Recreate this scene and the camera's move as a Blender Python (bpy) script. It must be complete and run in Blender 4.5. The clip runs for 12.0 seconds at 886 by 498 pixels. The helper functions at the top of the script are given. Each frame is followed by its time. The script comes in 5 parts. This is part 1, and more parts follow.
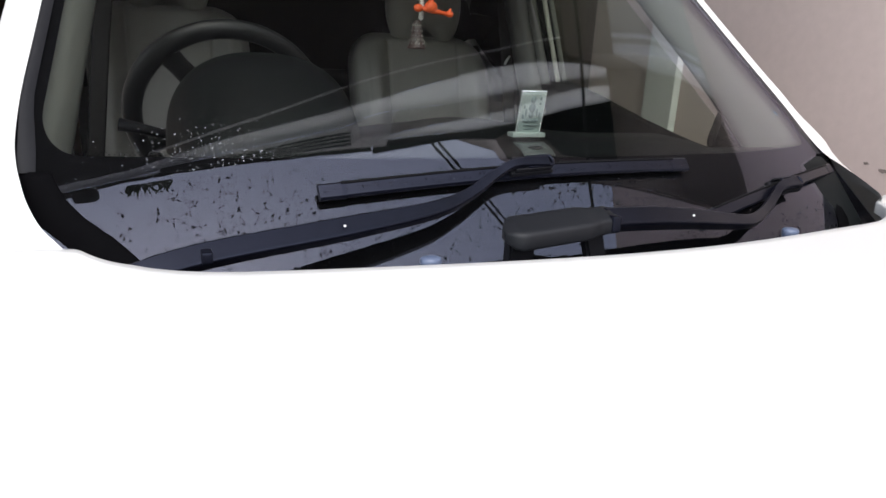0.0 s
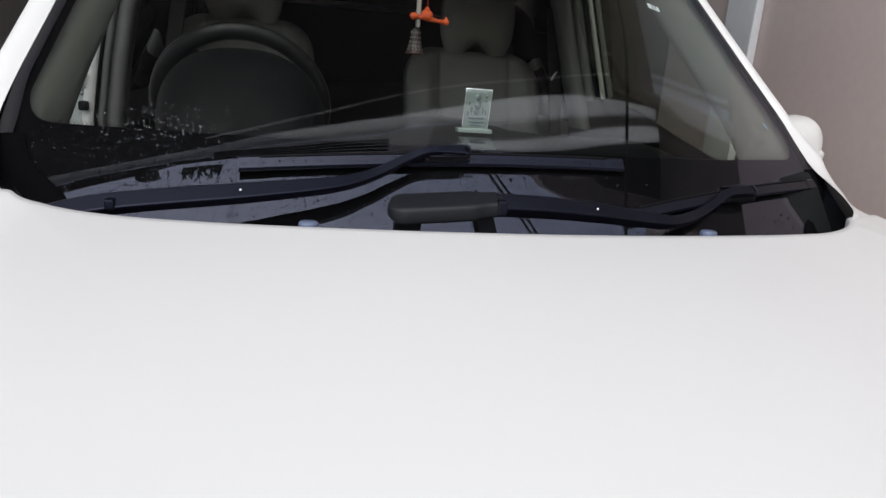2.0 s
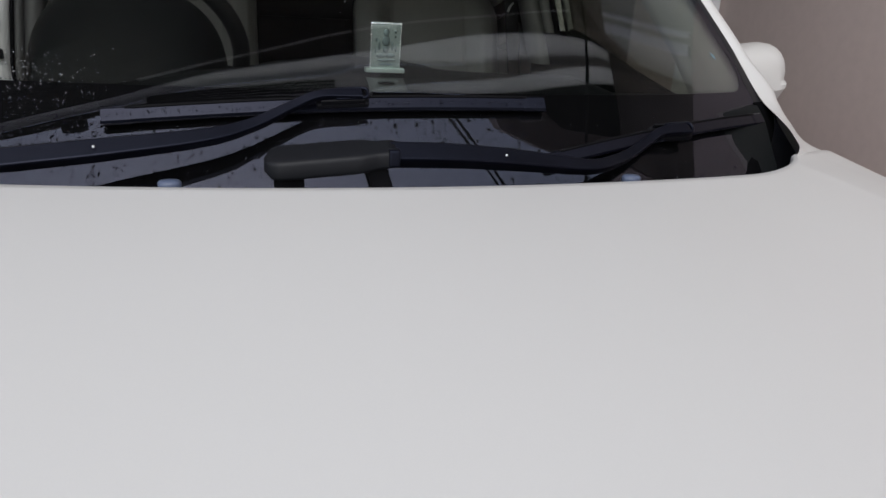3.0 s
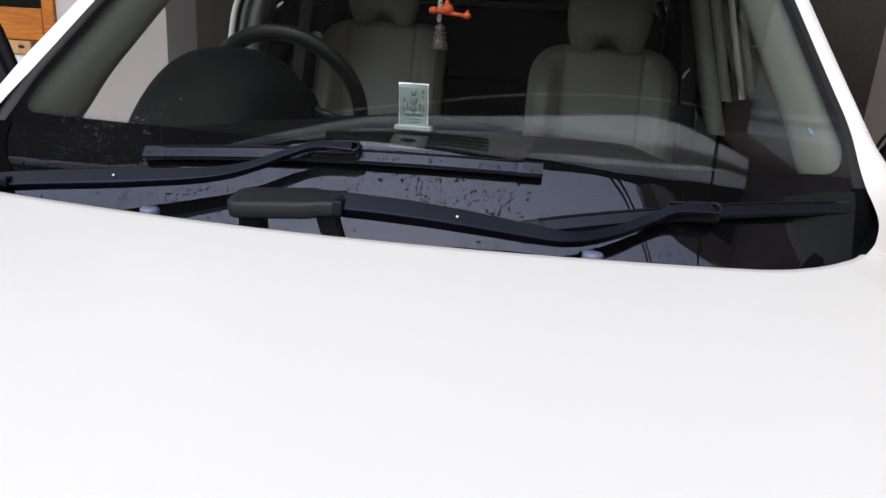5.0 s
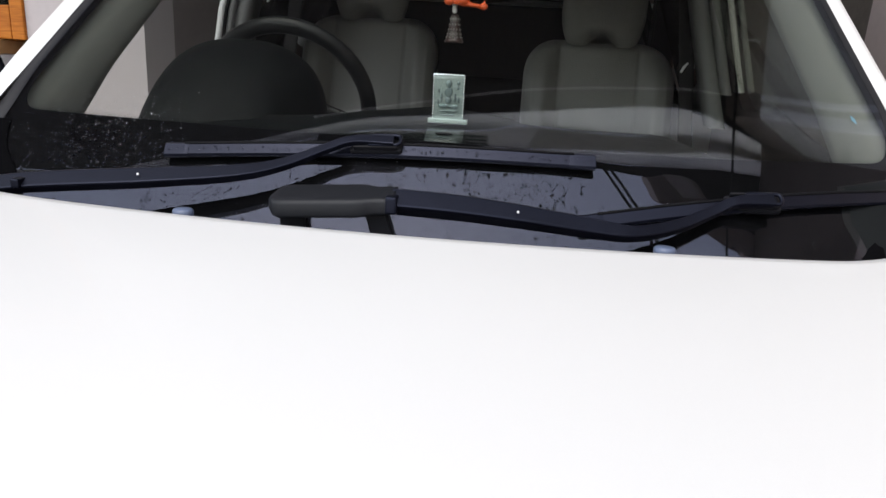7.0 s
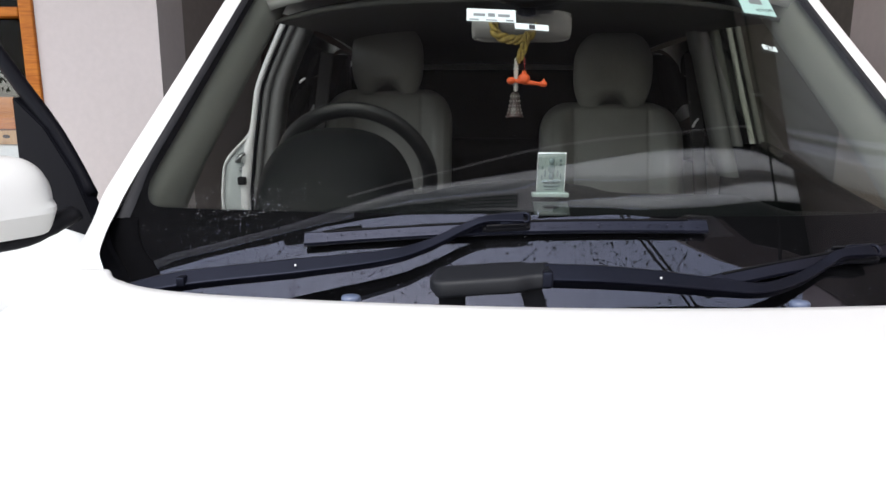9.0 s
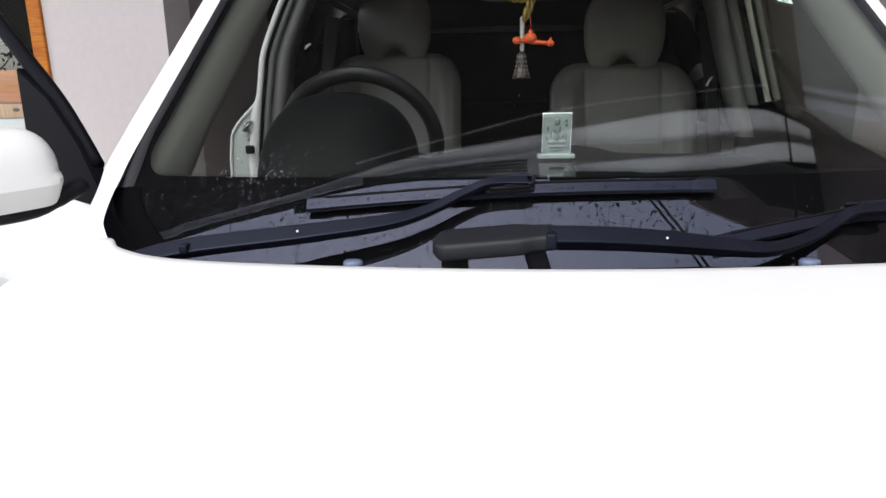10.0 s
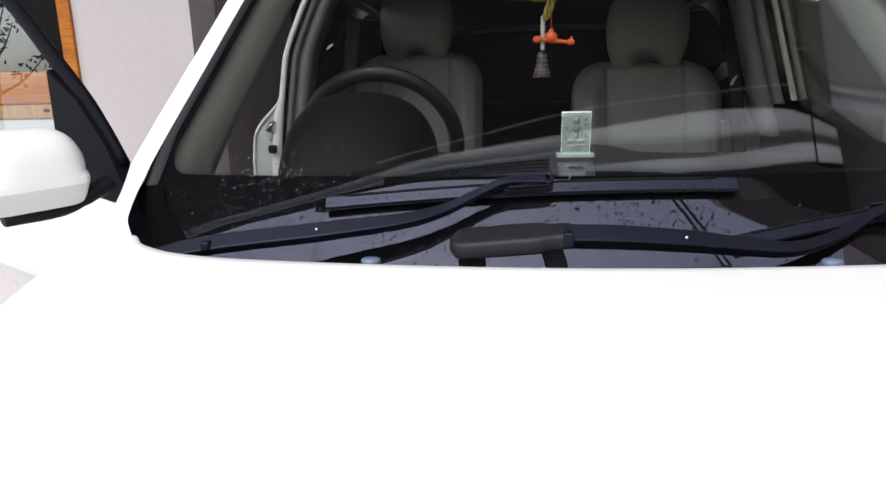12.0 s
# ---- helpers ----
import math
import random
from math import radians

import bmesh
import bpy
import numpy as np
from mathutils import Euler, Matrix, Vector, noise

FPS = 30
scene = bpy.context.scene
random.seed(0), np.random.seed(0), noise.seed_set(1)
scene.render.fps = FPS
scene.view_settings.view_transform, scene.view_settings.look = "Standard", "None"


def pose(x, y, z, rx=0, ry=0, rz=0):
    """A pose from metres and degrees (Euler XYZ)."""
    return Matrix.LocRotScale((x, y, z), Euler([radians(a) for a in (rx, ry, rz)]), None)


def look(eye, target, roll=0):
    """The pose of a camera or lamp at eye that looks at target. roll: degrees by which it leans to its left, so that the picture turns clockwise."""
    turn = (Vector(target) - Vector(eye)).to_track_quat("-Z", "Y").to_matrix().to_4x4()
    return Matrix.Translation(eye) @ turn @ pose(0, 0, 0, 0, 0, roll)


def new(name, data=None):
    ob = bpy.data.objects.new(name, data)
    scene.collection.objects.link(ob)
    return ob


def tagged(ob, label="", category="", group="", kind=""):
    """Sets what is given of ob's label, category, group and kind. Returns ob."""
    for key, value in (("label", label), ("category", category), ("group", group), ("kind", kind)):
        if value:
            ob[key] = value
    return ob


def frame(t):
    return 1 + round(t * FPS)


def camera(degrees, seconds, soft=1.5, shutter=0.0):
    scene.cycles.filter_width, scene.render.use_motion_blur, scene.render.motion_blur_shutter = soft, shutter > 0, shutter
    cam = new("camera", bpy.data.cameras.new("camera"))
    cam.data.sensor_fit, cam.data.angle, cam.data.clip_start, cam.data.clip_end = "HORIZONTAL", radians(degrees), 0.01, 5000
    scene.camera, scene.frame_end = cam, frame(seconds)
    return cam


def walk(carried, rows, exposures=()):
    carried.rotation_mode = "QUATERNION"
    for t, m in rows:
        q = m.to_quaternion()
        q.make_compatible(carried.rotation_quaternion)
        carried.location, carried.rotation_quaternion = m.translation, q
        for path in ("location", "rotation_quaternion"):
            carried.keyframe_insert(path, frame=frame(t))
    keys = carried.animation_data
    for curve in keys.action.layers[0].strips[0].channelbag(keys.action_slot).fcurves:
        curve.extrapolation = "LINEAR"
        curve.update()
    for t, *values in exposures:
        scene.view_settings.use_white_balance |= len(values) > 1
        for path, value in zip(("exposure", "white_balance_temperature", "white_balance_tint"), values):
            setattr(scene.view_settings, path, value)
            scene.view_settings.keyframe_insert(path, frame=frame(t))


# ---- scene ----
cam = camera(67.1, 12.0)
PATH = [
    (0, (-0.584, -0.668, 1.322), (0.221, 1.074, 0.762), 3.1),
    (0.5, (-0.571, -0.802, 1.32), (0.141, 1.004, 0.84), 0.9),
    (1, (-0.574, -0.881, 1.318), (0.261, 0.861, 0.801), -0.8),
    (1.5, (-0.523, -0.881, 1.316), (0.303, 0.848, 0.746), 0.4),
    (2, (-0.329, -0.847, 1.297), (0.152, 1.026, 0.784), 4.6),
    (2.5, (-0.219, -0.821, 1.3), (0.182, 1.051, 0.72), 1.5),
    (3, (-0.183, -0.79, 1.299), (0.316, 1.024, 0.62), 3.1),
    (3.5, (0.001, -0.797, 1.3), (-0.035, 1.134, 0.779), 3.2),
    (3.7, (0.039, -0.817, 1.311), (-0.156, 1.102, 0.782), 2.0),
    (5.3, (0.247, -0.793, 1.318), (-0.016, 1.106, 0.749), 3.7),
    (5.5, (0.258, -0.785, 1.314), (0.028, 1.11, 0.718), 3.0),
    (6, (0.248, -0.783, 1.314), (-0.016, 1.116, 0.744), 4.6),
    (6.5, (0.234, -0.784, 1.311), (-0.183, 1.098, 0.777), 4.4),
    (7, (0.097, -0.773, 1.295), (-0.063, 1.144, 0.748), 3.4),
    (7.5, (-0.134, -0.825, 1.324), (-0.151, 1.104, 0.797), 0.7),
    (7.7, (-0.154, -0.84, 1.33), (-0.16, 1.098, 0.837), 2.1),
    (9.3, (-0.129, -0.85, 1.333), (-0.201, 1.11, 0.944), -0.1),
    (9.5, (-0.121, -0.843, 1.335), (-0.191, 1.108, 0.901), -0.2),
    (10, (-0.124, -0.841, 1.324), (-0.236, 1.096, 0.84), -1.0),
    (10.5, (-0.109, -0.836, 1.324), (-0.215, 1.101, 0.834), -1.5),
    (11, (-0.098, -0.836, 1.327), (-0.2, 1.115, 0.901), -2.4),
    (11.5, (-0.105, -0.841, 1.326), (-0.24, 1.115, 0.932), -1.0),
    (12, (-0.117, -0.844, 1.322), (-0.296, 1.089, 0.84), -1.2),
]
EXPOSURES = [(0.0, -0.20), (0.5, -0.38), (1.0, -0.72), (1.5, -0.97), (2.0, -0.72), (2.5, -0.57), (3.0, -1.17), (3.5, -0.72), (5.5, -0.50), (6.5, -0.45), (7.5, -0.41), (9.5, -0.20), (10.0, -0.22), (10.5, -0.29), (11.0, -0.29), (11.5, -0.23), (12.0, -0.22)]
walk(cam, [(t, look(eye, target, roll)) for t, eye, target, roll in PATH], EXPOSURES)

# ---- world and light ----
SKY, SUN = 0.55, 0.8
world = bpy.data.worlds.new("overcast_sky")
scene.world = world
world.use_nodes = True
wn = world.node_tree
sky = wn.nodes.new("ShaderNodeTexSky")
sky.sky_type = "NISHITA"
sky.sun_disc = False
sky.sun_elevation, sky.sun_rotation = radians(57), radians(200)
sky.dust_density, sky.air_density, sky.ozone_density = 2.0, 1.0, 1.0
grey = wn.nodes.new("ShaderNodeHueSaturation")
grey.inputs["Saturation"].default_value = 0.43
wn.links.new(sky.outputs[0], grey.inputs["Color"])
wn.links.new(grey.outputs[0], wn.nodes["Background"].inputs["Color"])
wn.nodes["Background"].inputs["Strength"].default_value = SKY
sun = new("sun", bpy.data.lights.new("sun", "SUN"))
sun.data.energy, sun.data.angle, sun.data.color = SUN, radians(28), (1.0, 0.985, 0.96)
sun.matrix_world = look((-1.15, -3.2, 5.2), (0, 0, 0))


# ---- materials ----
def material(name, color, rough=0.5, metal=0.0, vary=0.12, grain=60.0, stain=3.0, bump=0.0, coat=0.0, spec=0.5, bump_scale=None, tint=None, sheen=(1, 1, 1)):
    """Principled surface whose colour varies at two scales, with fine relief."""
    m = bpy.data.materials.new(name)
    m.use_nodes = True
    nt = m.node_tree
    b = nt.nodes["Principled BSDF"]
    b.inputs["Roughness"].default_value = rough
    b.inputs["Metallic"].default_value = metal
    b.inputs["Coat Weight"].default_value = coat
    b.inputs["Coat Roughness"].default_value = 0.04
    b.inputs["Specular IOR Level"].default_value = spec
    b.inputs["Specular Tint"].default_value = (*sheen, 1)
    tc = nt.nodes.new("ShaderNodeTexCoord")
    big, small = nt.nodes.new("ShaderNodeTexNoise"), nt.nodes.new("ShaderNodeTexNoise")
    big.inputs["Scale"].default_value, small.inputs["Scale"].default_value = stain, grain
    big.inputs["Detail"].default_value, small.inputs["Detail"].default_value = 5, 3
    for n in (big, small):
        nt.links.new(tc.outputs["Object"], n.inputs["Vector"])
    add = nt.nodes.new("ShaderNodeMath")
    add.operation = "ADD"
    nt.links.new(big.outputs[0], add.inputs[0])
    nt.links.new(small.outputs[0], add.inputs[1])
    ramp = nt.nodes.new("ShaderNodeMapRange")
    ramp.inputs["From Min"].default_value, ramp.inputs["From Max"].default_value = 0.6, 1.4
    nt.links.new(add.outputs[0], ramp.inputs["Value"])
    mix = nt.nodes.new("ShaderNodeMix")
    mix.data_type = "RGBA"
    c = np.array(color)
    low = np.array(tint) if tint else c * (1 - vary)
    high = np.clip(c * (1 + vary), 0, 0.95)
    mix.inputs[6].default_value = (*low, 1)
    mix.inputs[7].default_value = (*high, 1)
    nt.links.new(ramp.outputs[0], mix.inputs[0])
    nt.links.new(mix.outputs[2], b.inputs["Base Color"])
    if bump:
        bp = nt.nodes.new("ShaderNodeBump")
        bp.inputs["Strength"].default_value, bp.inputs["Distance"].default_value = bump, 0.01
        if bump_scale:
            fine = nt.nodes.new("ShaderNodeTexNoise")
            fine.inputs["Scale"].default_value = bump_scale
            nt.links.new(tc.outputs["Object"], fine.inputs["Vector"])
            nt.links.new(fine.outputs[0], bp.inputs["Height"])
        else:
            nt.links.new(small.outputs[0], bp.inputs["Height"])
        nt.links.new(bp.outputs[0], b.inputs["Normal"])
    return m


def glass_material(name, color, ior=1.5, rough=0.0, gloss_color=(1, 1, 1)):
    """A thin pane: it lets light through, tinted, and mirrors by Fresnel."""
    m = bpy.data.materials.new(name)
    m.use_nodes = True
    nt = m.node_tree
    nt.nodes.remove(nt.nodes["Principled BSDF"])
    clear, gloss = nt.nodes.new("ShaderNodeBsdfTransparent"), nt.nodes.new("ShaderNodeBsdfGlossy")
    clear.inputs[0].default_value = (*color, 1)
    gloss.inputs["Roughness"].default_value = rough
    gloss.inputs["Color"].default_value = (*gloss_color, 1)
    f0 = ((ior - 1) / (ior + 1)) ** 2
    facing, mix = nt.nodes.new("ShaderNodeLayerWeight"), nt.nodes.new("ShaderNodeMixShader")
    power, rise = nt.nodes.new("ShaderNodeMath"), nt.nodes.new("ShaderNodeMath")
    power.operation, rise.operation = "POWER", "MULTIPLY_ADD"
    power.inputs[1].default_value, rise.inputs[1].default_value, rise.inputs[2].default_value = 5.0, 1 - f0, f0
    facing.inputs["Blend"].default_value = 0.5
    nt.links.new(facing.outputs["Facing"], power.inputs[0])
    nt.links.new(power.outputs[0], rise.inputs[0])
    nt.links.new(rise.outputs[0], mix.inputs[0])
    nt.links.new(clear.outputs[0], mix.inputs[1])
    nt.links.new(gloss.outputs[0], mix.inputs[2])
    nt.links.new(mix.outputs[0], nt.nodes["Material Output"].inputs["Surface"])
    return m


def wood_material(name, dark, light, scale=6.0, rough=0.45, axis=(1, 1, 12)):
    m = material(name, light, rough, vary=0.1, bump=0.1, spec=0.2)
    nt = m.node_tree
    b = nt.nodes["Principled BSDF"]
    tc = nt.nodes.new("ShaderNodeTexCoord")
    mp = nt.nodes.new("ShaderNodeMapping")
    mp.inputs["Scale"].default_value = axis
    n = nt.nodes.new("ShaderNodeTexNoise")
    n.inputs["Scale"].default_value, n.inputs["Detail"].default_value, n.inputs["Distortion"].default_value = scale, 6, 1.2
    r = nt.nodes.new("ShaderNodeValToRGB")
    r.color_ramp.elements[0].position, r.color_ramp.elements[1].position = 0.32, 0.68
    r.color_ramp.elements[0].color, r.color_ramp.elements[1].color = (*dark, 1), (*light, 1)
    nt.links.new(tc.outputs["Object"], mp.inputs[0])
    nt.links.new(mp.outputs[0], n.inputs["Vector"])
    nt.links.new(n.outputs[0], r.inputs[0])
    nt.links.new(r.outputs[0], b.inputs["Base Color"])
    return m


PAINT = material("white_car_paint", (0.65, 0.646, 0.628), 0.42, vary=0.015, coat=0.20, grain=900, stain=2)
SCREEN = glass_material("windscreen_glass", (0.915, 0.925, 0.905), 1.84, gloss_color=(0.79, 0.81, 1.0))
INNER = glass_material("inner_glass_layer", (0.915, 0.925, 0.905), 2.0, gloss_color=(0.89, 0.885, 0.88))
TINTED = glass_material("tinted_side_glass", (0.82, 0.85, 0.81), 1.95)
DOOR_GLASS = glass_material("passenger_side_glass", (0.80, 0.83, 0.77), 1.35)
REAR_TINT = glass_material("dark_rear_glass", (0.10, 0.11, 0.10), 1.5)
SAIL = material("satin_black_plastic", (0.0038, 0.0038, 0.0058), 0.55, vary=0.15, spec=0.05)
FRIT = material("black_ceramic_band", (0.004, 0.004, 0.0045), 0.8, vary=0.1, spec=0.0)
BLACK = material("black_plastic", (0.010, 0.010, 0.012), 0.5, vary=0.15, spec=0.12, bump=0.06, bump_scale=900)
WIPER = material("wiper_plastic", (0.0034, 0.0037, 0.0065), 0.30, vary=0.3, stain=14, sheen=(0.55, 0.60, 0.85), spec=0.32, bump=0.05, bump_scale=700)
MOULD = material("satin_black_strip", (0.016, 0.016, 0.018), 0.35, vary=0.15, grain=80, spec=0.35)
RUBBER = material("black_rubber", (0.006, 0.006, 0.007), 0.6, vary=0.1, spec=0.08)
DASH = material("charcoal_dashboard", (0.0050, 0.0062, 0.0066), 0.6, vary=0.12, spec=0.13)
BEIGE = material("beige_trim", (0.235, 0.240, 0.212), 0.7, vary=0.06, bump=0.1, bump_scale=400)
LEATHER = material("grey_beige_leather", (0.245, 0.241, 0.225), 0.42, vary=0.13, grain=120, stain=7, bump=0.22, bump_scale=220)
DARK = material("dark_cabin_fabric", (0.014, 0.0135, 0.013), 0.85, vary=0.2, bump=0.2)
PLASTER_PINK = material("pink_plaster", (0.58, 0.475, 0.44), 0.8, vary=0.055, grain=30, stain=1.6, bump=0.10, bump_scale=18)
PLASTER_PALE = material("pale_plaster", (0.60, 0.53, 0.51), 0.85, vary=0.05, grain=40, stain=1.5, bump=0.08, bump_scale=22)
PLASTER_BROWN = material("brown_shade_plaster", (0.27, 0.225, 0.205), 0.9, vary=0.1, grain=30, stain=1.5, bump=0.2, bump_scale=50)
POST_GREY = material("grey_post_plastic", (0.21, 0.21, 0.203), 0.6, vary=0.06, bump=0.1, bump_scale=400)
# shade under the porch roof is put into this dark brown
SHADED_WALL = material("shaded_wall_plaster", (0.20, 0.165, 0.14), 0.9, vary=0.15, grain=30, stain=1.5, bump=0.2, bump_scale=50)
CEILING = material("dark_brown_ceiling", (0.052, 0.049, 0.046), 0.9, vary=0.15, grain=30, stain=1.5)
WHITE_WALL = material("white_paint", (0.72, 0.72, 0.72), 0.7, vary=0.05, bump=0.1)
CONCRETE = material("grey_concrete", (0.29, 0.286, 0.28), 0.9, vary=0.18, grain=25, stain=1.1, bump=0.3)
ORANGE_WOOD = wood_material("varnished_orange_wood", (0.36, 0.095, 0.008), (0.58, 0.19, 0.02))
PINE = wood_material("pine_sill", (0.42, 0.22, 0.09), (0.58, 0.36, 0.17), axis=(12, 1, 1))
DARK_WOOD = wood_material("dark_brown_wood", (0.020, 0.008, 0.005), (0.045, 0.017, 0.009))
CHROME = material("chrome", (0.75, 0.76, 0.77), 0.12, metal=1.0, vary=0.02)
STEEL = material("grey_steel", (0.35, 0.36, 0.37), 0.35, metal=0.9, vary=0.1)


# ---- building helpers ----
def obj(name, bm, mat_, smooth=True):
    bmesh.ops.recalc_face_normals(bm, faces=bm.faces)
    me = bpy.data.meshes.new(name)
    bm.to_mesh(me)
    bm.free()
    for p in me.polygons:
        p.use_smooth = smooth
    for m in mat_ if isinstance(mat_, (list, tuple)) else [mat_]:
        me.materials.append(m)
    return new(name, me)


def part(name, bm, mat_, parent, label="", smooth=True):
    ob = obj(name, bm, mat_, smooth)
    ob.parent = parent
    if not parent.parent:
        ob.matrix_parent_inverse = Matrix.Translation(-parent.location)
    if label:
        ob["label"] = label
    return ob


def thing(name, place, label, category, group="", kind=""):
    e = new(name)
    e.location = place
    e.empty_display_size = 0.05
    return tagged(e, label, category, group, kind)


def grid(rows, close_u=False, close_v=False, bm=None):
    """A sheet through rows of points."""
    bm = bm or bmesh.new()
    vs = [[bm.verts.new(p) for p in row] for row in rows]
    n, m = len(vs), len(vs[0])
    for i in range(n if close_v else n - 1):
        for j in range(m if close_u else m - 1):
            a, b, c, d = vs[i][j], vs[i][(j + 1) % m], vs[(i + 1) % n][(j + 1) % m], vs[(i + 1) % n][j]
            bm.faces.new((a, b, c, d))
    return bm, vs


def thick(bm, t):
    """Gives a sheet a thickness."""
    bmesh.ops.recalc_face_normals(bm, faces=bm.faces)
    bmesh.ops.solidify(bm, geom=bm.faces[:], thickness=t)
    return bm


def box(x0, x1, y0, y1, z0, z1, bevel=0.0, seg=2, bm=None):
    own = bmesh.new()
    bmesh.ops.create_cube(own, size=1.0)
    for v in own.verts:
        v.co = Vector(((x0 + x1) / 2 + v.co.x * (x1 - x0), (y0 + y1) / 2 + v.co.y * (y1 - y0), (z0 + z1) / 2 + v.co.z * (z1 - z0)))
    if bevel:
        bmesh.ops.bevel(own, geom=own.edges[:], offset=bevel, segments=seg, affect="EDGES", profile=0.6)
    return merge(bm, own) if bm else own


def merge(bm, other):
    me = bpy.data.meshes.new("tmp")
    other.to_mesh(me)
    other.free()
    bm.from_mesh(me)
    bpy.data.meshes.remove(me)
    return bm


def tube(points, radius, seg=10, bm=None, flat=1.0, normal=None, caps=True):
    """A bar swept along points; radius may be a list; flat squeezes it along normal."""
    bm = bm or bmesh.new()
    pts = [Vector(p) for p in points]
    rad = radius if isinstance(radius, (list, tuple)) else [radius] * len(pts)
    rows = []
    for i, p in enumerate(pts):
        d = (pts[min(i + 1, len(pts) - 1)] - pts[max(i - 1, 0)]).normalized()
        n = Vector(normal) if normal else Vector((0, 0, 1))
        if abs(d.dot(n)) > 0.95 and not normal:
            n = Vector((0, 1, 0))
        s = d.cross(n).normalized()
        n = s.cross(d).normalized()
        rows.append([p + rad[i] * (math.cos(a) * s + math.sin(a) * n * flat) for a in [2 * math.pi * k / seg for k in range(seg)]])
    _, vs = grid(rows, close_u=True, bm=bm)
    if caps:
        bm.faces.new(vs[0])
        bm.faces.new(vs[-1][::-1])
    return bm


def smooth_path(points, n=6):
    """Catmull-Rom through the points."""
    p = [Vector(q) for q in points]
    p = [2 * p[0] - p[1]] + p + [2 * p[-1] - p[-2]]
    out = []
    for i in range(1, len(p) - 2):
        for k in range(n):
            t = k / n
            out.append(0.5 * (2 * p[i] + (p[i + 1] - p[i - 1]) * t + (2 * p[i - 1] - 5 * p[i] + 4 * p[i + 1] - p[i + 2]) * t * t + (3 * p[i] - p[i - 1] - 3 * p[i + 1] + p[i + 2]) * t ** 3))
    return out + [p[-2]]


def sphere(c, r, seg=16, rings=10, bm=None):
    """An ellipsoid of radii r round c."""
    bm = bm or bmesh.new()
    rows = []
    for i in range(rings + 1):
        a = math.pi * (0.02 + 0.96 * i / rings)
        rows.append([(c[0] + r[0] * math.sin(a) * math.cos(b), c[1] + r[1] * math.sin(a) * math.sin(b), c[2] + r[2] * math.cos(a)) for b in [2 * math.pi * k / seg for k in range(seg)]])
    _, vs = grid(rows, close_u=True, bm=bm)
    bm.faces.new(vs[0])
    bm.faces.new(vs[-1][::-1])
    return bm


def slab(outline, axis, a, b, bm=None, bevel=0.0):
    """A plate: a flat outline in the two other axes, from a to b along one axis."""
    own = bmesh.new()
    def at(u, v, w):
        return {"x": (w, u, v), "y": (u, w, v), "z": (u, v, w)}[axis]
    lo = [own.verts.new(at(u, v, a)) for u, v in outline]
    hi = [own.verts.new(at(u, v, b)) for u, v in outline]
    n = len(outline)
    own.faces.new(lo[::-1])
    own.faces.new(hi)
    for i in range(n):
        own.faces.new((lo[i], lo[(i + 1) % n], hi[(i + 1) % n], hi[i]))
    bmesh.ops.recalc_face_normals(own, faces=own.faces)
    if bevel:
        bmesh.ops.bevel(own, geom=own.edges[:], offset=bevel, segments=2, affect="EDGES")
    return merge(bm, own) if bm else own


def rounded(points, r, n=5):
    """A polygon with its corners rounded."""
    out = []
    k = len(points)
    for i in range(k):
        p, a, b = Vector(points[i]), Vector(points[i - 1]), Vector(points[(i + 1) % k])
        d = min(r, (a - p).length * 0.45, (b - p).length * 0.45)
        s, e = p + (a - p).normalized() * d, p + (b - p).normalized() * d
        for j in range(n + 1):
            t = j / n
            q = (1 - t) ** 2 * s + 2 * t * (1 - t) * p + t * t * e
            out.append((q.x, q.y))
    return out


# ---- ground and walls ----
def structure(name, bm, mat_, label, smooth=False):
    return tagged(obj(name, bm, mat_, smooth), label, "", "", "structure")


structure("ground", box(-400, 400, -400, 400, -0.5, 0), CONCRETE, "grey concrete yard under the parked car")
structure("wall_east", box(1.50, 1.75, -9, 0.02, 0, 2.9), PLASTER_PINK, "dusty pink plastered boundary wall with scuffs and peeled patches")
structure("wall_east_tall", box(1.50, 2.10, 0.02, 2.2, 0, 1.95), PLASTER_PINK, "dusty pink plastered side wall of the neighbouring house")
structure("wall_east_upper", slab([(-0.02, 1.95), (-0.02, 3.8), (0.13, 5.75), (0.2, 6.5), (2.2, 6.5), (2.2, 1.95)], "x", 1.85, 2.10), SHADED_WALL, "upper wall under the porch, the roof's shade put into its brown")
structure("wall_east_inner", box(1.66, 1.90, 2.2, 6.2, 0, 3.25), SHADED_WALL, "garage side wall, its shade put into a dark brown colour")
CREAM = material("cream_plaster", (0.46, 0.455, 0.42), 0.8, vary=0.06, grain=30, stain=1.6, bump=0.1, bump_scale=30)
structure("wall_east_porch", box(1.50, 1.845, 0.70, 2.2, 1.952, 2.75), CREAM, "cream plastered wall under the porch roof")
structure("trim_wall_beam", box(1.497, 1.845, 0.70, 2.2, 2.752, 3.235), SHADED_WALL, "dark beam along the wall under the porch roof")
for y0, y1 in ((0.702, 0.752), (0.785, 0.808)):
    structure("trim_wall_strip", box(1.484, 1.4965, y0, y1, 1.96, 2.74, 0.002), WHITE_WALL, "white painted strip on the cream porch wall")
structure("trim_pilaster", box(1.46, 1.496, 1.555, 1.735, 0, 3.23, 0.004), WHITE_WALL, "white painted pilaster strip on the pink wall")
WX0, WX1, WZ0, WZ1 = -3.2, -1.895, 1.27, 2.55
house = bmesh.new()
box(-5.0, WX0, 1.93, 2.18, 0, 6.5, bm=house)
box(WX1, -1.39, 1.93, 2.18, 0, 6.5, bm=house)
box(WX0, WX1, 1.93, 2.18, 0, WZ0 - 0.12, bm=house)
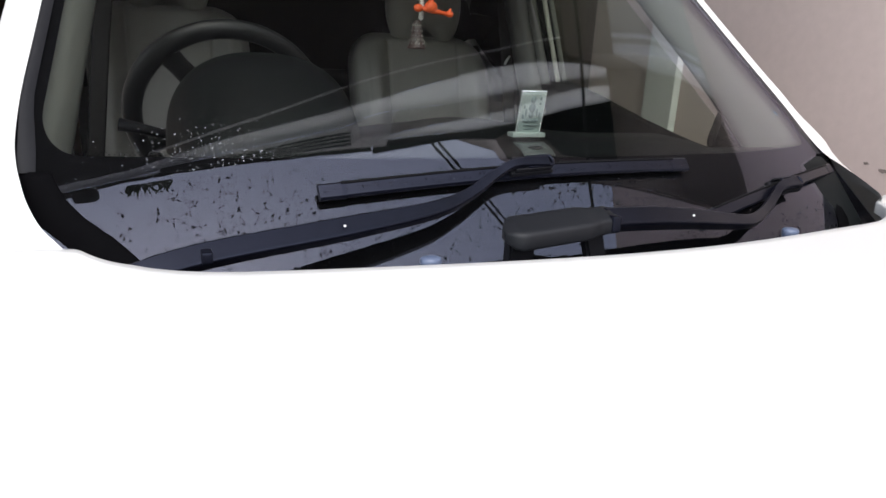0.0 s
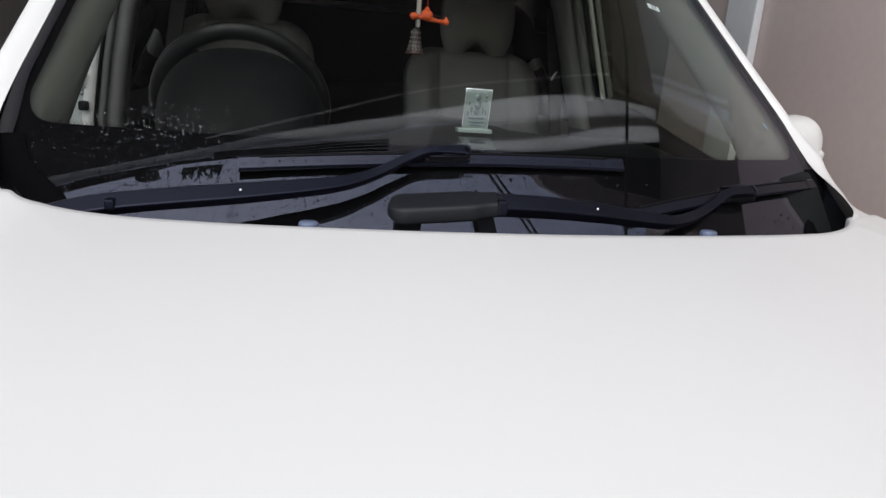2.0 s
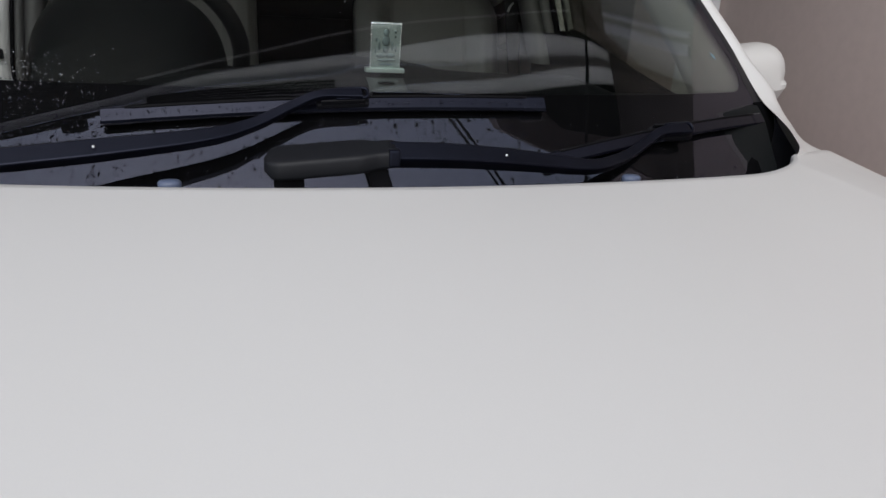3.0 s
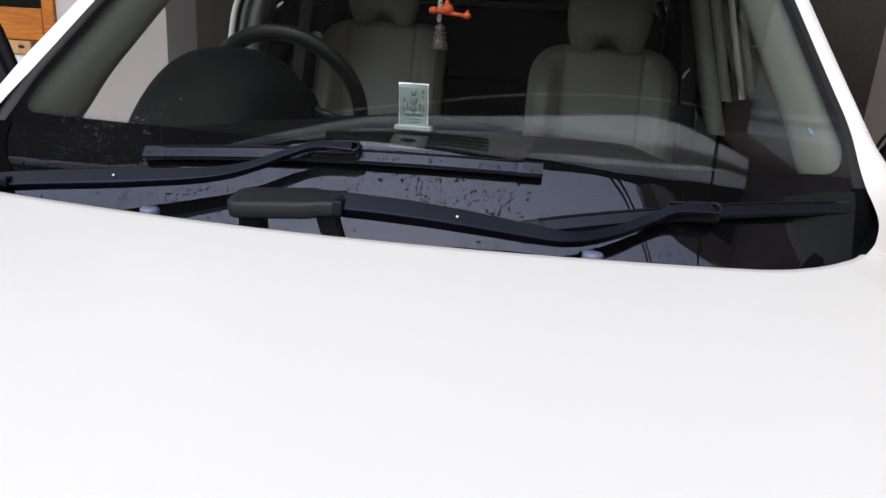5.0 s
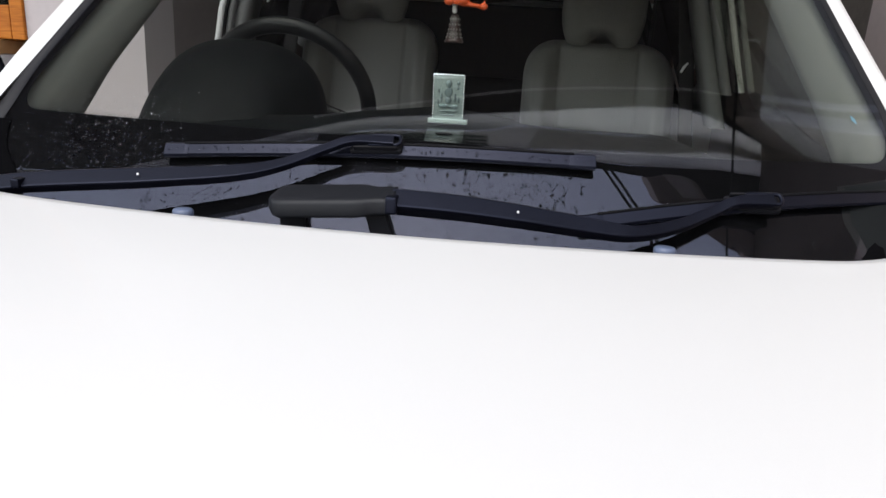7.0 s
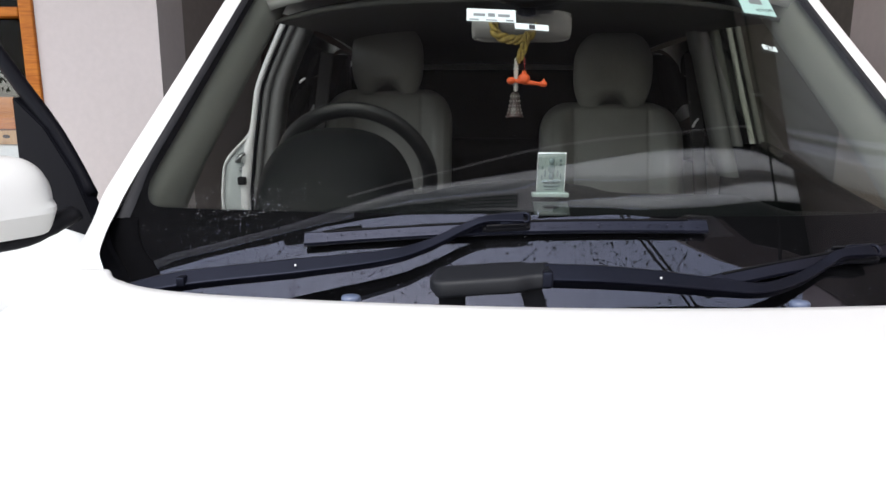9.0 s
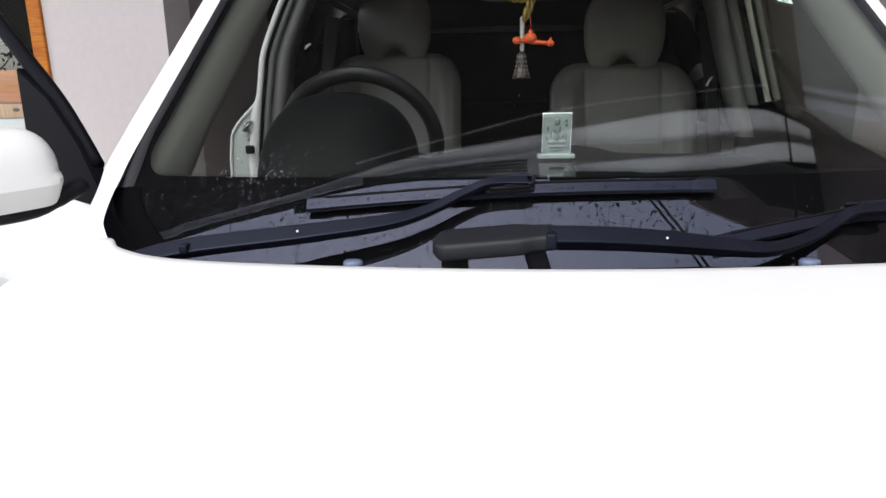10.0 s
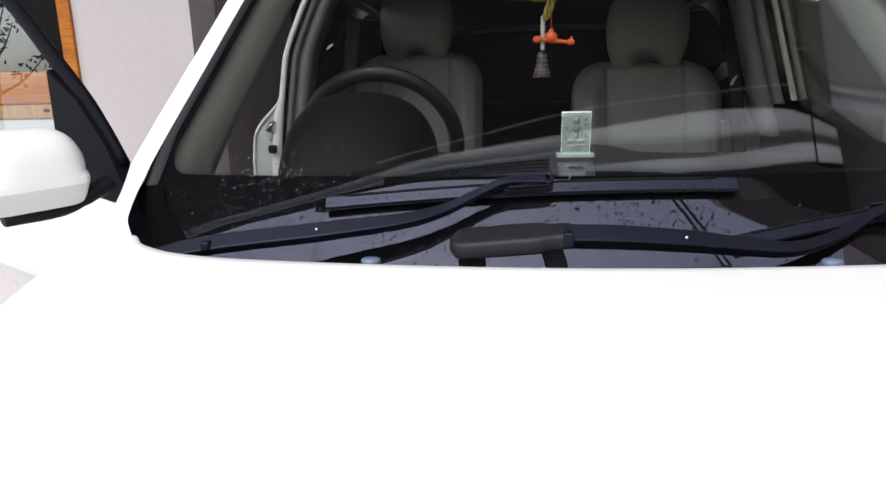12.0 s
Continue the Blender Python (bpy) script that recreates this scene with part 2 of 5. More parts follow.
box(WX0, WX1, 1.93, 2.18, WZ1, 6.5, bm=house)
structure("wall_north_west", house, PLASTER_PALE, "pale pink plastered house wall round a wooden window")
# the pale house wall turns back here; brown plaster carries its shade
structure("wall_west_return", box(-1.60, -1.39, 2.18, 3.3, 0, 3.25), PLASTER_BROWN, "return of the house wall beside the garage, shade put into its brown")
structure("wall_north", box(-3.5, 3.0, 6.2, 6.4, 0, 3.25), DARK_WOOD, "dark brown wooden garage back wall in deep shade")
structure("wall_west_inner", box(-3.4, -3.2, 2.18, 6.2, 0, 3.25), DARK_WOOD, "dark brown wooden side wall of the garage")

# the porch roof over the car, mirrored in the windscreen
EDGE = [(-7, 1.45), (-4.2, 0.62), (-3.2, 0.36), (-2.34, 0.185), (-1.98, 0.196), (-1.7, 0.217), (-0.95, 0.292), (-0.6, 0.325), (-0.28, 0.337), (0.04, 0.362), (0.457, 0.427), (0.85, 0.520), (1.05, 0.565), (1.3, 0.620), (1.6, 0.670), (1.85, 0.710)]
FRONT = [(-7, 1.43), (-4.2, 0.585), (-3.2, 0.315), (-2.34, 0.142), (-1.98, 0.148), (-1.7, 0.165), (-0.95, 0.238), (-0.6, 0.268), (-0.28, 0.270), (0.04, 0.285), (0.2, 0.322), (0.45, 0.340), (0.65, 0.355), (0.85, 0.385), (1.05, 0.430), (1.25, 0.485), (1.5, 0.555), (1.85, 0.640)]
STRIP_BACK = [(0.18, 0.211), (0.38, 0.238), (0.6, 0.268), (0.8, 0.298), (1.0, 0.338), (1.2, 0.398), (1.44, 0.480), (1.74, 0.570), (1.845, 0.590)]
STRIP_FRONT = [(0.19, 0.207), (0.5, 0.218), (0.75, 0.230), (1.0, 0.268), (1.2, 0.312), (1.43, 0.380), (1.68, 0.452), (1.845, 0.505)]
EDGE, FRONT, STRIP_BACK, STRIP_FRONT = [[(p.x, p.y) for p in smooth_path([(x, y, 0) for x, y in q], 4)] for q in (EDGE, FRONT, STRIP_BACK, STRIP_FRONT)]
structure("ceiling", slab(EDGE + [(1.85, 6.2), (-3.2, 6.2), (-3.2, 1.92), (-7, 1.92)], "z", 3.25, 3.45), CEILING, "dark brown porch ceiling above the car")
SHEET = bpy.data.materials.new("translucent_roofing_sheet")
SHEET.use_nodes = True
lit = SHEET.node_tree.nodes.new("ShaderNodeBsdfTranslucent")
lit.inputs[0].default_value = (0.72, 0.72, 0.70, 1)
SHEET.node_tree.links.new(lit.outputs[0], SHEET.node_tree.nodes["Material Output"].inputs["Surface"])
structure("trim_canopy", slab([(x, y - 0.003) for x, y in EDGE] + FRONT[::-1], "z", 3.25, 3.253), SHEET, "translucent white roofing sheet along the porch edge")
structure("trim_gutter", slab([(x, y - 0.003) for x, y in FRONT if x < 0.2] + [(0.17, 0.165), (0.0, 0.168), (-0.29, 0.182), (-0.56, 0.203), (-0.8, 0.212), (-1.07, 0.203), (-1.35, 0.150), (-1.9, 0.115), (-2.35, 0.10), (-3.2, 0.26), (-4.2, 0.53), (-7, 1.38)], "z", 3.24, 3.31), BLACK, "dark gutter along the porch edge")
structure("trim_fascia", slab([(x, y - 0.003) for x, y in FRONT if x > 0.21] + [(x, y + 0.002) for x, y in STRIP_BACK[::-1]], "z", 3.24, 3.28), CREAM, "cream board beside the gutter")
structure("trim_gutter_end", slab([(x, y - 0.002) for x, y in STRIP_FRONT] + [(1.845, 0.135), (1.405, 0.135), (1.225, 0.245), (1.03, 0.24), (0.92, 0.195), (0.76, 0.193), (0.65, 0.190), (0.52, 0.178), (0.40, 0.165), (0.175, 0.150)], "z", 3.24, 3.26), BLACK, "dark front board of the porch edge beside the wall")
structure("trim_light_strip", slab(STRIP_BACK + STRIP_FRONT[::-1], "z", 3.2385, 3.2415), SHEET, "tapering strip of white translucent sheet in the porch edge")

structure("trim_soffit", slab([(x, y - 0.004) for x, y in FRONT if -1.2 < x < 0.35] + [(0.25, 0.182), (0.0, 0.190), (-0.29, 0.203), (-0.56, 0.222), (-0.8, 0.230), (-1.07, 0.222), (-1.15, 0.21)], "z", 3.231, 3.237), WHITE_WALL, "white soffit strip behind the gutter")
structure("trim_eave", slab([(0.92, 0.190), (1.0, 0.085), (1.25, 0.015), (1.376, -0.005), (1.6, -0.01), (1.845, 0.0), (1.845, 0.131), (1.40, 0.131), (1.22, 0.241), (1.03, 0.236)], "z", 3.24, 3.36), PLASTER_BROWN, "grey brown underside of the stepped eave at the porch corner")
structure("trim_eave_board", slab([(1.0, 0.232), (1.13, 0.13), (1.28, 0.165), (1.16, 0.25)], "z", 3.228, 3.236), CREAM, "cream board under the stepped eave")
structure("trim_conduit", tube(smooth_path([(x, y, 3.225) for x, y in ((-0.9, 0.343), (-0.63, 0.362), (-0.29, 0.393), (0.04, 0.445), (0.30, 0.490), (0.46, 0.518), (0.78, 0.582), (1.05, 0.65), (1.457, 0.78))], 4), 0.0038, 8), WHITE_WALL, "thin white conduit along the porch ceiling")

# ---- the car ----
car = thing("car", (0, 1.0, 0), "white sport utility car, wet windscreen, driver's door standing open", "car")


def ease(a, b, t):
    t = min(1, max(0, (t - a) / (b - a)))
    return t * t * (3 - 2 * t)


def glass_y(x, z):
    return 0.117 + (z - 1.13) * 1.15 + (0.078 + 0.11 * max(0.0, z - 1.15)) * (x / 0.73) ** 2 + 0.062 * ease(0.35, 0.85, x)


def glass_half(z, s=1):
    """Half the glass's width at that height, on the passenger's side (s = 1) or the driver's."""
    return 0.719 - 0.212 * (z - 1.18) if s > 0 else 0.727 - 0.173 * (z - 1.18)


def screen_rows(z0, z1, back=0.0, n=24, m=60):
    rows = []
    for i in range(n + 1):
        z = z0 + (z1 - z0) * i / n
        a, b = -glass_half(z, -1), glass_half(z, 1)
        rows.append([(x, glass_y(x, z) + back, z) for x in [a + (b - a) * j / m for j in range(m + 1)]])
    return rows


windscreen = part("windscreen", grid(screen_rows(1.04, 1.66))[0], SCREEN, car, "wet laminated glass with rain drops")
part("inner_ply", grid(screen_rows(1.178, 1.66, 0.0062))[0], INNER, windscreen, "inner layer of the laminated glass")
frit = bmesh.new()
grid(screen_rows(1.04, 1.181, 0.004, 6), bm=frit)
for s in (-1, 1):
    rows = []
    for i in range(49):
        z = 1.181 + 0.479 * (i / 48) ** 1.6
        h = glass_half(z, s)
        w = 0.026 + 0.05 * (1 - math.sqrt(max(0.0, 1 - max(0.0, (1.231 - z) / 0.05) ** 2)))
        rows.append([(s * (h - w * j / 4), glass_y(s * (h - w * j / 4), z) + 0.004, z) for j in range(5)])
    grid(rows, bm=frit)
grid(screen_rows(1.625, 1.66, 0.004, 2), bm=frit)
# rows of printed dots along the band's upper edge
for k, (lift, r) in enumerate(((0.0016, 0.0011), (0.0038, 0.0008))):
    for j in range(230):
        x, z = -0.66 + 1.32 * (j + 0.5 * (k % 2)) / 230, 1.181 + lift
        frit.faces.new([frit.verts.new((x + r * math.cos(q), glass_y(x, z) + 0.0042 + 1.15 * r * math.sin(q) * 0.66, z + r * math.sin(q) * 0.66)) for q in [2 * math.pi * p / 6 for p in range(6)]])
part("ceramic_band", frit, FRIT, windscreen, "black printed border")


def bonnet_edge(x):
    u = abs(x) / 0.7
    return -0.0615 + 0.255 * u ** 2 - 0.298 * u ** 4 + 0.365 * u ** 12 + math.copysign(0.02, x) * ease(0.45, 0.66, abs(x)) + 0.017 * ease(0.48, 0.61, x)


def lean_side(x, by):
    """The corners beside the glass stand a little further back on the passenger's side."""
    return math.copysign(by, x) * ease(0.45, 0.66, abs(x)) * ease(0.80, 0.70, abs(x))


def body_z(x, y):
    """The height of the upper bodywork: bonnet and wings, rounding off at the shoulders."""
    ax = abs(x)
    u = min(ax, 0.60) / 0.7
    z = 1.1034 - 0.0444 * u ** 2 + 0.0777 * u ** 4
    d = y - bonnet_edge(math.copysign(min(ax, 0.60), x))
    z += 0.10 * d if d > 0 else 0.05 * d - 0.07 * d * d
    xs = max(0.656, 0.80 + (0.32 if y < 0 else 0.12) * y) * (0.962 if x < 0 else 1.0)
    return z - 0.5 * math.tanh(0.09 * (ax / xs) ** 9) - lean_side(x, 0.006)


def shut_line(x):
    """Where the bonnet ends, from the glass outwards."""
    ax = abs(x)
    return bonnet_edge(x) if ax < 0.6 else min(bonnet_edge(x), 0.086 + 0.55 * (ax - 0.655) + math.copysign(0.020, x))


rows = []
XB = [0.93 * (-1 + 2 * j / 320) for j in range(321)]
for i in range(33):
    v = i / 32
    row = []
    for x in XB:
        yr = shut_line(x)
        yf = -1.12 + 0.16 * (abs(x) / 0.93) ** 3
        y = yr + (yf - yr) * v ** 1.3
        row.append((x, y, body_z(x, y)))
    rows.append(row)
bon, vs = grid(rows)
# rear lip folds down
lip = [[v.co.copy() for v in vs[0]], [v.co + Vector((0, 0.004, -0.004)) for v in vs[0]], [v.co + Vector((0, 0.003, -0.022)) for v in vs[0]]]
grid(lip, bm=bon)
bmesh.ops.remove_doubles(bon, verts=bon.verts[:], dist=0.0005)
part("bonnet", bon, PAINT, car, "glossy white bonnet")


# windscreen pillars with the wing panels that they grow out of
def pillar_sections(s):
    """From the bonnet's shut line round the glass corner and up to the roof; each from the glass outwards and down the side."""
    def at(x, y, z):
        low = 0.012 * ease(0.70, 0.80, x) if s < 0 else fall * ease(0.735, 0.785, x)
        return (x - 0.002 * s, y + 0.022 * s, z - 0.006 * s - low)
    first = [(x, 0.084 + 0.55 * (x - 0.655) + 0.020 * s) for x in (0.672 if s < 0 else 0.652, 0.71, 0.78, 0.85, 0.905, 0.922)]
    out = [[(x, y, body_z(s * x, y) - (0.014 if x > 0.91 else 0.004)) for x, y in first] + [(0.934, 0.24 + 0.020 * s, 0.80)]]
    out.append([(0.669, 0.081, 1.119) if s < 0 else (0.650, 0.102, 1.115)] + [(x, y + 0.004, z) for x, y, z in out[0][1:]])
    out[0][0] = (0.657, 0.066, 1.110) if s < 0 else (0.634, 0.087, 1.103)
    rims = [(0.685, 0.106, 1.131), (0.700, 0.150, 1.147), (0.709, 0.188, 1.163), (0.716, 0.226, 1.179), (0.719, 0.264, 1.203)]
    if s > 0:
        rims = [(0.665, 0.128, 1.122), (0.684, 0.172, 1.134), (0.695, 0.218, 1.148), (0.701, 0.266, 1.165), (0.703, 0.308, 1.191)]
    for rim, row in zip(rims, ([(0.727, 0.160, 1.118), (0.785, 0.205, 1.103), (0.840, 0.25, 1.078), (0.895, 0.29, 1.025), (0.928, 0.31, 0.93), (0.936, 0.32, 0.80)],
                [(0.738, 0.200, 1.136), (0.785, 0.245, 1.120), (0.836, 0.295, 1.090), (0.892, 0.34, 1.03), (0.926, 0.36, 0.93), (0.936, 0.37, 0.80)],
                [(0.745, 0.234, 1.154), (0.786, 0.275, 1.140), (0.830, 0.33, 1.105), (0.886, 0.39, 1.04), (0.924, 0.41, 0.94), (0.935, 0.42, 0.80)],
                [(0.748, 0.262, 1.177), (0.784, 0.302, 1.165), (0.822, 0.37, 1.125), (0.876, 0.44, 1.05), (0.92, 0.46, 0.95), (0.934, 0.47, 0.80)],
                [(0.748, 0.293, 1.206), (0.778, 0.325, 1.196), (0.808, 0.40, 1.15), (0.862, 0.49, 1.07), (0.912, 0.51, 0.96), (0.928, 0.52, 0.80)])):
        fall = 0.036 * ease(0.16, 0.30, row[0][1])
        out.append([rim] + [at(*p) for p in row])
    for z in (1.25, 1.32, 1.40, 1.48, 1.56, 1.63, 1.67):
        h = glass_half(z, s) + 0.001
        y = glass_y(s * h, z) - (0.011 if s < 0 else 0.0)
        k = max(0.0, (1.32 - z) / 0.07)
        g = 1.0 if s < 0 else 0.72
        out.append([(h, y, z), (h + 0.020 * g, y + 0.002, z + 0.007), (h + 0.040 * g, y + 0.012, z + 0.004), (h + 0.052 * g + 0.004 * k, y + 0.050, z - 0.012 - 0.01 * k),
                    (h + 0.055 * g + 0.03 * k, y + 0.10, z - 0.035 - 0.04 * k), (h + 0.045 + 0.05 * k, y + 0.13, z - 0.055 - 0.06 * k), (h + 0.02 + 0.06 * k, y + 0.135, z - 0.06 - 0.08 * k)])
    return out


for s in (-1, 1):
    across = [smooth_path(row, 4) for row in pillar_sections(s)]
    along = [smooth_path([row[j] for row in across], 5) for j in range(len(across[0]))]
    rows = [[(s * col[i].x, col[i].y, col[i].z) for col in along] for i in range(len(along[0]))]
    part("pillar", grid(rows)[0], PAINT, car, "white windscreen pillar and wing top")
    # the inner cover runs back from the glass edge, and flares where it meets the dashboard
    trim = []
    for i in range(33):
        z = 1.12 + 0.52 * i / 32
        h = glass_half(z, s)
        y = glass_y(s * h, z)
        k = 0.03 * ease(1.27, 1.14, z)
        trim.append([(s * (h + 0.012), y + 0.034, z), (s * (h - 0.010), y + 0.012, z), (s * (h - 0.028), y + 0.026, z), (s * (h - 0.044), y + 0.062, z - 0.002),
                     (s * (h - 0.056), y + 0.105 + k, z - 0.004), (s * (h - 0.058), y + 0.130 + k, z - 0.006), (s * (h - 0.044), y + 0.147 + k, z - 0.01), (s * (h + 0.014), y + 0.14 + k, z - 0.015)])
    part("pillar_trim", grid(trim, close_u=True)[0], BEIGE, car, "beige inner pillar cover")


# ---- bodywork round the cabin ----
def side_plate(s, outline, x0, x1, name, mat_, parent, label="", bevel=0.006):
    return part(name, slab(rounded(outline, 0.03), "x", s * x0, s * x1, bevel=bevel), mat_, parent, label, smooth=False)


def arch(cy, r=0.40, n=12, z0=0.28):
    """Points over a wheel arch from front to rear."""
    return [(cy - r * math.cos(math.pi * k / n), max(z0, 0.36 + r * math.sin(math.pi * k / n))) for k in range(n + 1)]


for s in (-1, 1):
    side_plate(s, [(-1.02, 0.45), (-1.02, 0.80), (-0.4, 0.85), (0.5, 0.90), (0.53, 0.30), (0.06, 0.28)] + arch(-0.36)[::-1] + [(-0.80, 0.28)], 0.90, 0.935, "front_wing", PAINT, car)
    side_plate(s, [(1.50, 0.30), (1.50, 1.12), (2.45, 1.16), (2.45, 0.75), (2.02, 0.32)], 0.90, 0.962, "rear_door", PAINT, car)
    side_plate(s, [(2.46, 0.80), (2.46, 1.16), (3.25, 1.18), (3.28, 0.45), (2.78, 0.36)] + arch(2.36)[::-1][:7], 0.90, 0.962, "rear_wing", PAINT, car)
    side_plate(s, [(0.05, 0.24), (1.98, 0.24), (1.98, 0.30), (0.05, 0.30)], 0.86, 0.92, "sill", BLACK, car)
    # window posts and rails
    part("roof_rail", tube(smooth_path([(s * 0.655, 0.84, 1.62), (s * 0.66, 1.2, 1.655), (s * 0.665, 1.9, 1.67), (s * 0.64, 2.9, 1.63)]), 0.035, 10), PAINT, car)
    side_plate(s, [(2.42, 1.12), (2.50, 1.12), (2.46, 1.62), (2.38, 1.62)], 0.70, 0.80, "rear_post", BLACK, car)
    rg = []
    for z, x in ((1.13, 0.90), (1.62, 0.70)):
        rg.append([(s * x, 1.56, z), (s * x, 2.42, z)])
    part("rear_side_window", thick(grid(rg)[0], 0.004), REAR_TINT, car, "dark tinted side glass")
    rg = [[(s * x, 2.5, z), (s * x, 3.15 - (z - 1.15) * 0.7, z)] for z, x in ((1.15, 0.90), (1.62, 0.68))]
    part("quarter_window", thick(grid(rg)[0], 0.004), REAR_TINT, car)

roof = []
for i in range(17):
    y = 0.72 + 2.35 * i / 16
    row = []
    for j in range(21):
        u = -1 + 2 * j / 20
        z = 1.655 + 0.075 * math.sin(math.pi * min(1, (y - 0.6) / 2.6)) - 0.05 * u ** 4 - (0.02 if i == 0 else 0)
        row.append((0.655 * u, y + 0.09 * u * u * (1 - i / 16), z))
    roof.append(row)
part("roof", thick(grid(roof)[0], 0.03), [PAINT], car, "white steel roof")
head = [[(p[0] * 0.98, p[1] + 0.02, p[2] - 0.05) for p in r] for r in roof]
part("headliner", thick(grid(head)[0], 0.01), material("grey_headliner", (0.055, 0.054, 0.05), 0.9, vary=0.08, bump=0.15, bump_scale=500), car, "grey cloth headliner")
part("tailgate", slab(rounded([(3.05, 1.64), (3.30, 1.15), (3.34, 0.45), (3.24, 0.45), (3.20, 1.12), (2.97, 1.62)], 0.03), "x", -0.86, 0.86, bevel=0.01), PAINT, car)
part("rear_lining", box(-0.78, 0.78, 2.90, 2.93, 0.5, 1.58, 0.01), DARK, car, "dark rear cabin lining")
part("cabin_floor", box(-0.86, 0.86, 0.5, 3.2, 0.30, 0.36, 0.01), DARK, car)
part("bulkhead", box(-0.86, 0.86, 0.14, 0.20, 0.32, 1.00, 0.01), DARK, car)
part("front_bumper", box(-0.88, 0.88, -1.30, -0.98, 0.30, 0.72, 0.09, 4), PAINT, car)
part("grille", box(-0.45, 0.45, -1.22, -1.05, 0.70, 0.90, 0.03), BLACK, car)
for s in (-1, 1):
    part("headlight", sphere((s * 0.66, -1.02, 0.79), (0.20, 0.12, 0.09)), CHROME, car, "clear headlight")
    for cy in (-0.36, 2.36):
        tyre = bmesh.new()
        rows = []
        for k in range(33):
            a = 2 * math.pi * k / 32
            rows.append([(s * (0.80 + 0.11 * math.cos(b)), cy + (0.30 + 0.062 * math.sin(b)) * math.cos(a), 0.362 + (0.30 + 0.062 * math.sin(b)) * math.sin(a)) for b in [2 * math.pi * q / 12 for q in range(12)]])
        grid(rows, close_u=True, bm=tyre)
        w = part("wheel", tyre, RUBBER, car, "black rubber tyre")
        rim = bmesh.new()
        bmesh.ops.create_cone(rim, cap_ends=True, segments=32, radius1=0.24, radius2=0.22, depth=0.10, matrix=Matrix.Translation((s * 0.84, cy, 0.362)) @ Matrix.Rotation(radians(90), 4, "Y"))
        part("rim", rim, STEEL, w, "silver alloy rim", smooth=False)

# ---- driver's door, swung open ----
HX, HY, TH = -0.89, 0.55, radians(57.5)
DIR, OUT = Vector((-math.sin(TH), math.cos(TH), 0)), Vector((-math.cos(TH), -math.sin(TH), 0))


def door_place(s, o, z):
    return Vector((HX, HY, 0)) + DIR * s + OUT * o + Vector((0, 0, z))


def door_slab(outline, o0, o1, bevel=0.004):
    bm = slab(outline, "x", o0, o1, bevel=bevel)
    for v in bm.verts:
        v.co = door_place(v.co.y, v.co.x, v.co.z)
    return bm


skin = []
for z, o in ((1.09, -0.03), (1.088, 0.0), (1.06, 0.012), (0.95, 0.026), (0.822, 0.030), (0.812, 0.026), (0.70, -0.046), (0.50, -0.055), (0.34, -0.055)):
    skin.append([door_place(-0.01 + 1.03 * k / 12, o - 0.012 * (abs(k - 6) / 6) ** 4, z + 0.03 * k / 12 * (z > 1.0)) for k in range(13)])
front_door = part("driver_door", thick(grid(skin)[0], 0.012), PAINT, car, "white driver's door standing open")
part("door_lining", door_slab(rounded([(0.04, 0.40), (0.04, 1.05), (0.97, 1.08), (0.97, 0.42)], 0.05), -0.12, -0.068, 0.015), BEIGE, front_door, "beige door lining")
frame_path = [(0.12, 1.15), (0.18, 1.22), (0.26, 1.30), (0.39, 1.40), (0.52, 1.50), (0.64, 1.575), (0.78, 1.615), (0.98, 1.63), (1.0, 1.55), (1.0, 1.12)]
frame_bm = tube([door_place(p.x, -0.01, p.y) for p in smooth_path([(a, b, 0) for a, b in frame_path], 4)], 0.024, 8, flat=0.6, normal=tuple(OUT))
part("window_frame", frame_bm, SAIL, front_door, "black window surround")
part("mirror_sail", door_slab([(0.05, 1.06), (0.40, 1.085), (0.395, 1.375), (0.26, 1.305), (0.15, 1.205)], -0.02, 0.012, 0.003), SAIL, front_door, "black triangular mirror mount", smooth=False)
pane = bmesh.new()
pane.faces.new([pane.verts.new(door_place(u, -0.006, v)) for u, v in [(0.39, 1.09), (0.99, 1.11), (0.99, 1.61), (0.78, 1.60), (0.64, 1.56), (0.39, 1.38)]])
part("door_window", pane, TINTED, front_door, "tinted door glass", smooth=False)


def mirror_shell(place, t0=-1.0, t1=1.0, grow=1.0):
    """A wing mirror's housing: rounded towards the front, flat towards the rear; place(s, o, z) lays it on its door."""
    shell = []
    for i in range(21):
        t = t0 + (t1 - t0) * i / 20
        o = 0.20 + 0.125 * t * grow
        k = max(0.16, (1 - abs(t) ** 4.0) ** 0.5 if abs(t) < 1 else 0.0)
        low = max(0.3, (1 - abs(t) ** 9.0) ** 0.5 if abs(t) < 1 else 0.0)
        ring_ = []
        for j in range(28):
            a = 2 * math.pi * j / 28
            c, d = math.cos(a), math.sin(a)
            if d > -0.01:
                zz = 0.092 * k * abs(d) ** 0.75
                wide = math.copysign(abs(c) ** 0.7, c) * (0.35 + 0.65 * k if c < 0 else 1.0)
            else:
                f = min(1.0, math.asin(-d) / (math.pi / 2) * 1.16)
                zz = -0.068 * low * f
                wide = math.copysign(1 - 0.33 * max(0.0, (f - 0.34) / 0.66), c) * (0.35 + 0.65 * low if c < 0 else 1.0) * (0.0 if abs(c) < 0.05 else 1.0)
            ring_.append(place(0.10 + grow * wide * (0.095 if c < 0 else 0.03), o, 1.160 + 0.01 * t + grow * zz))
        shell.append(ring_)
    bm, vs = grid(shell, close_u=True)
    bm.faces.new(vs[0])
    bm.faces.new(vs[-1][::-1])
    return bm


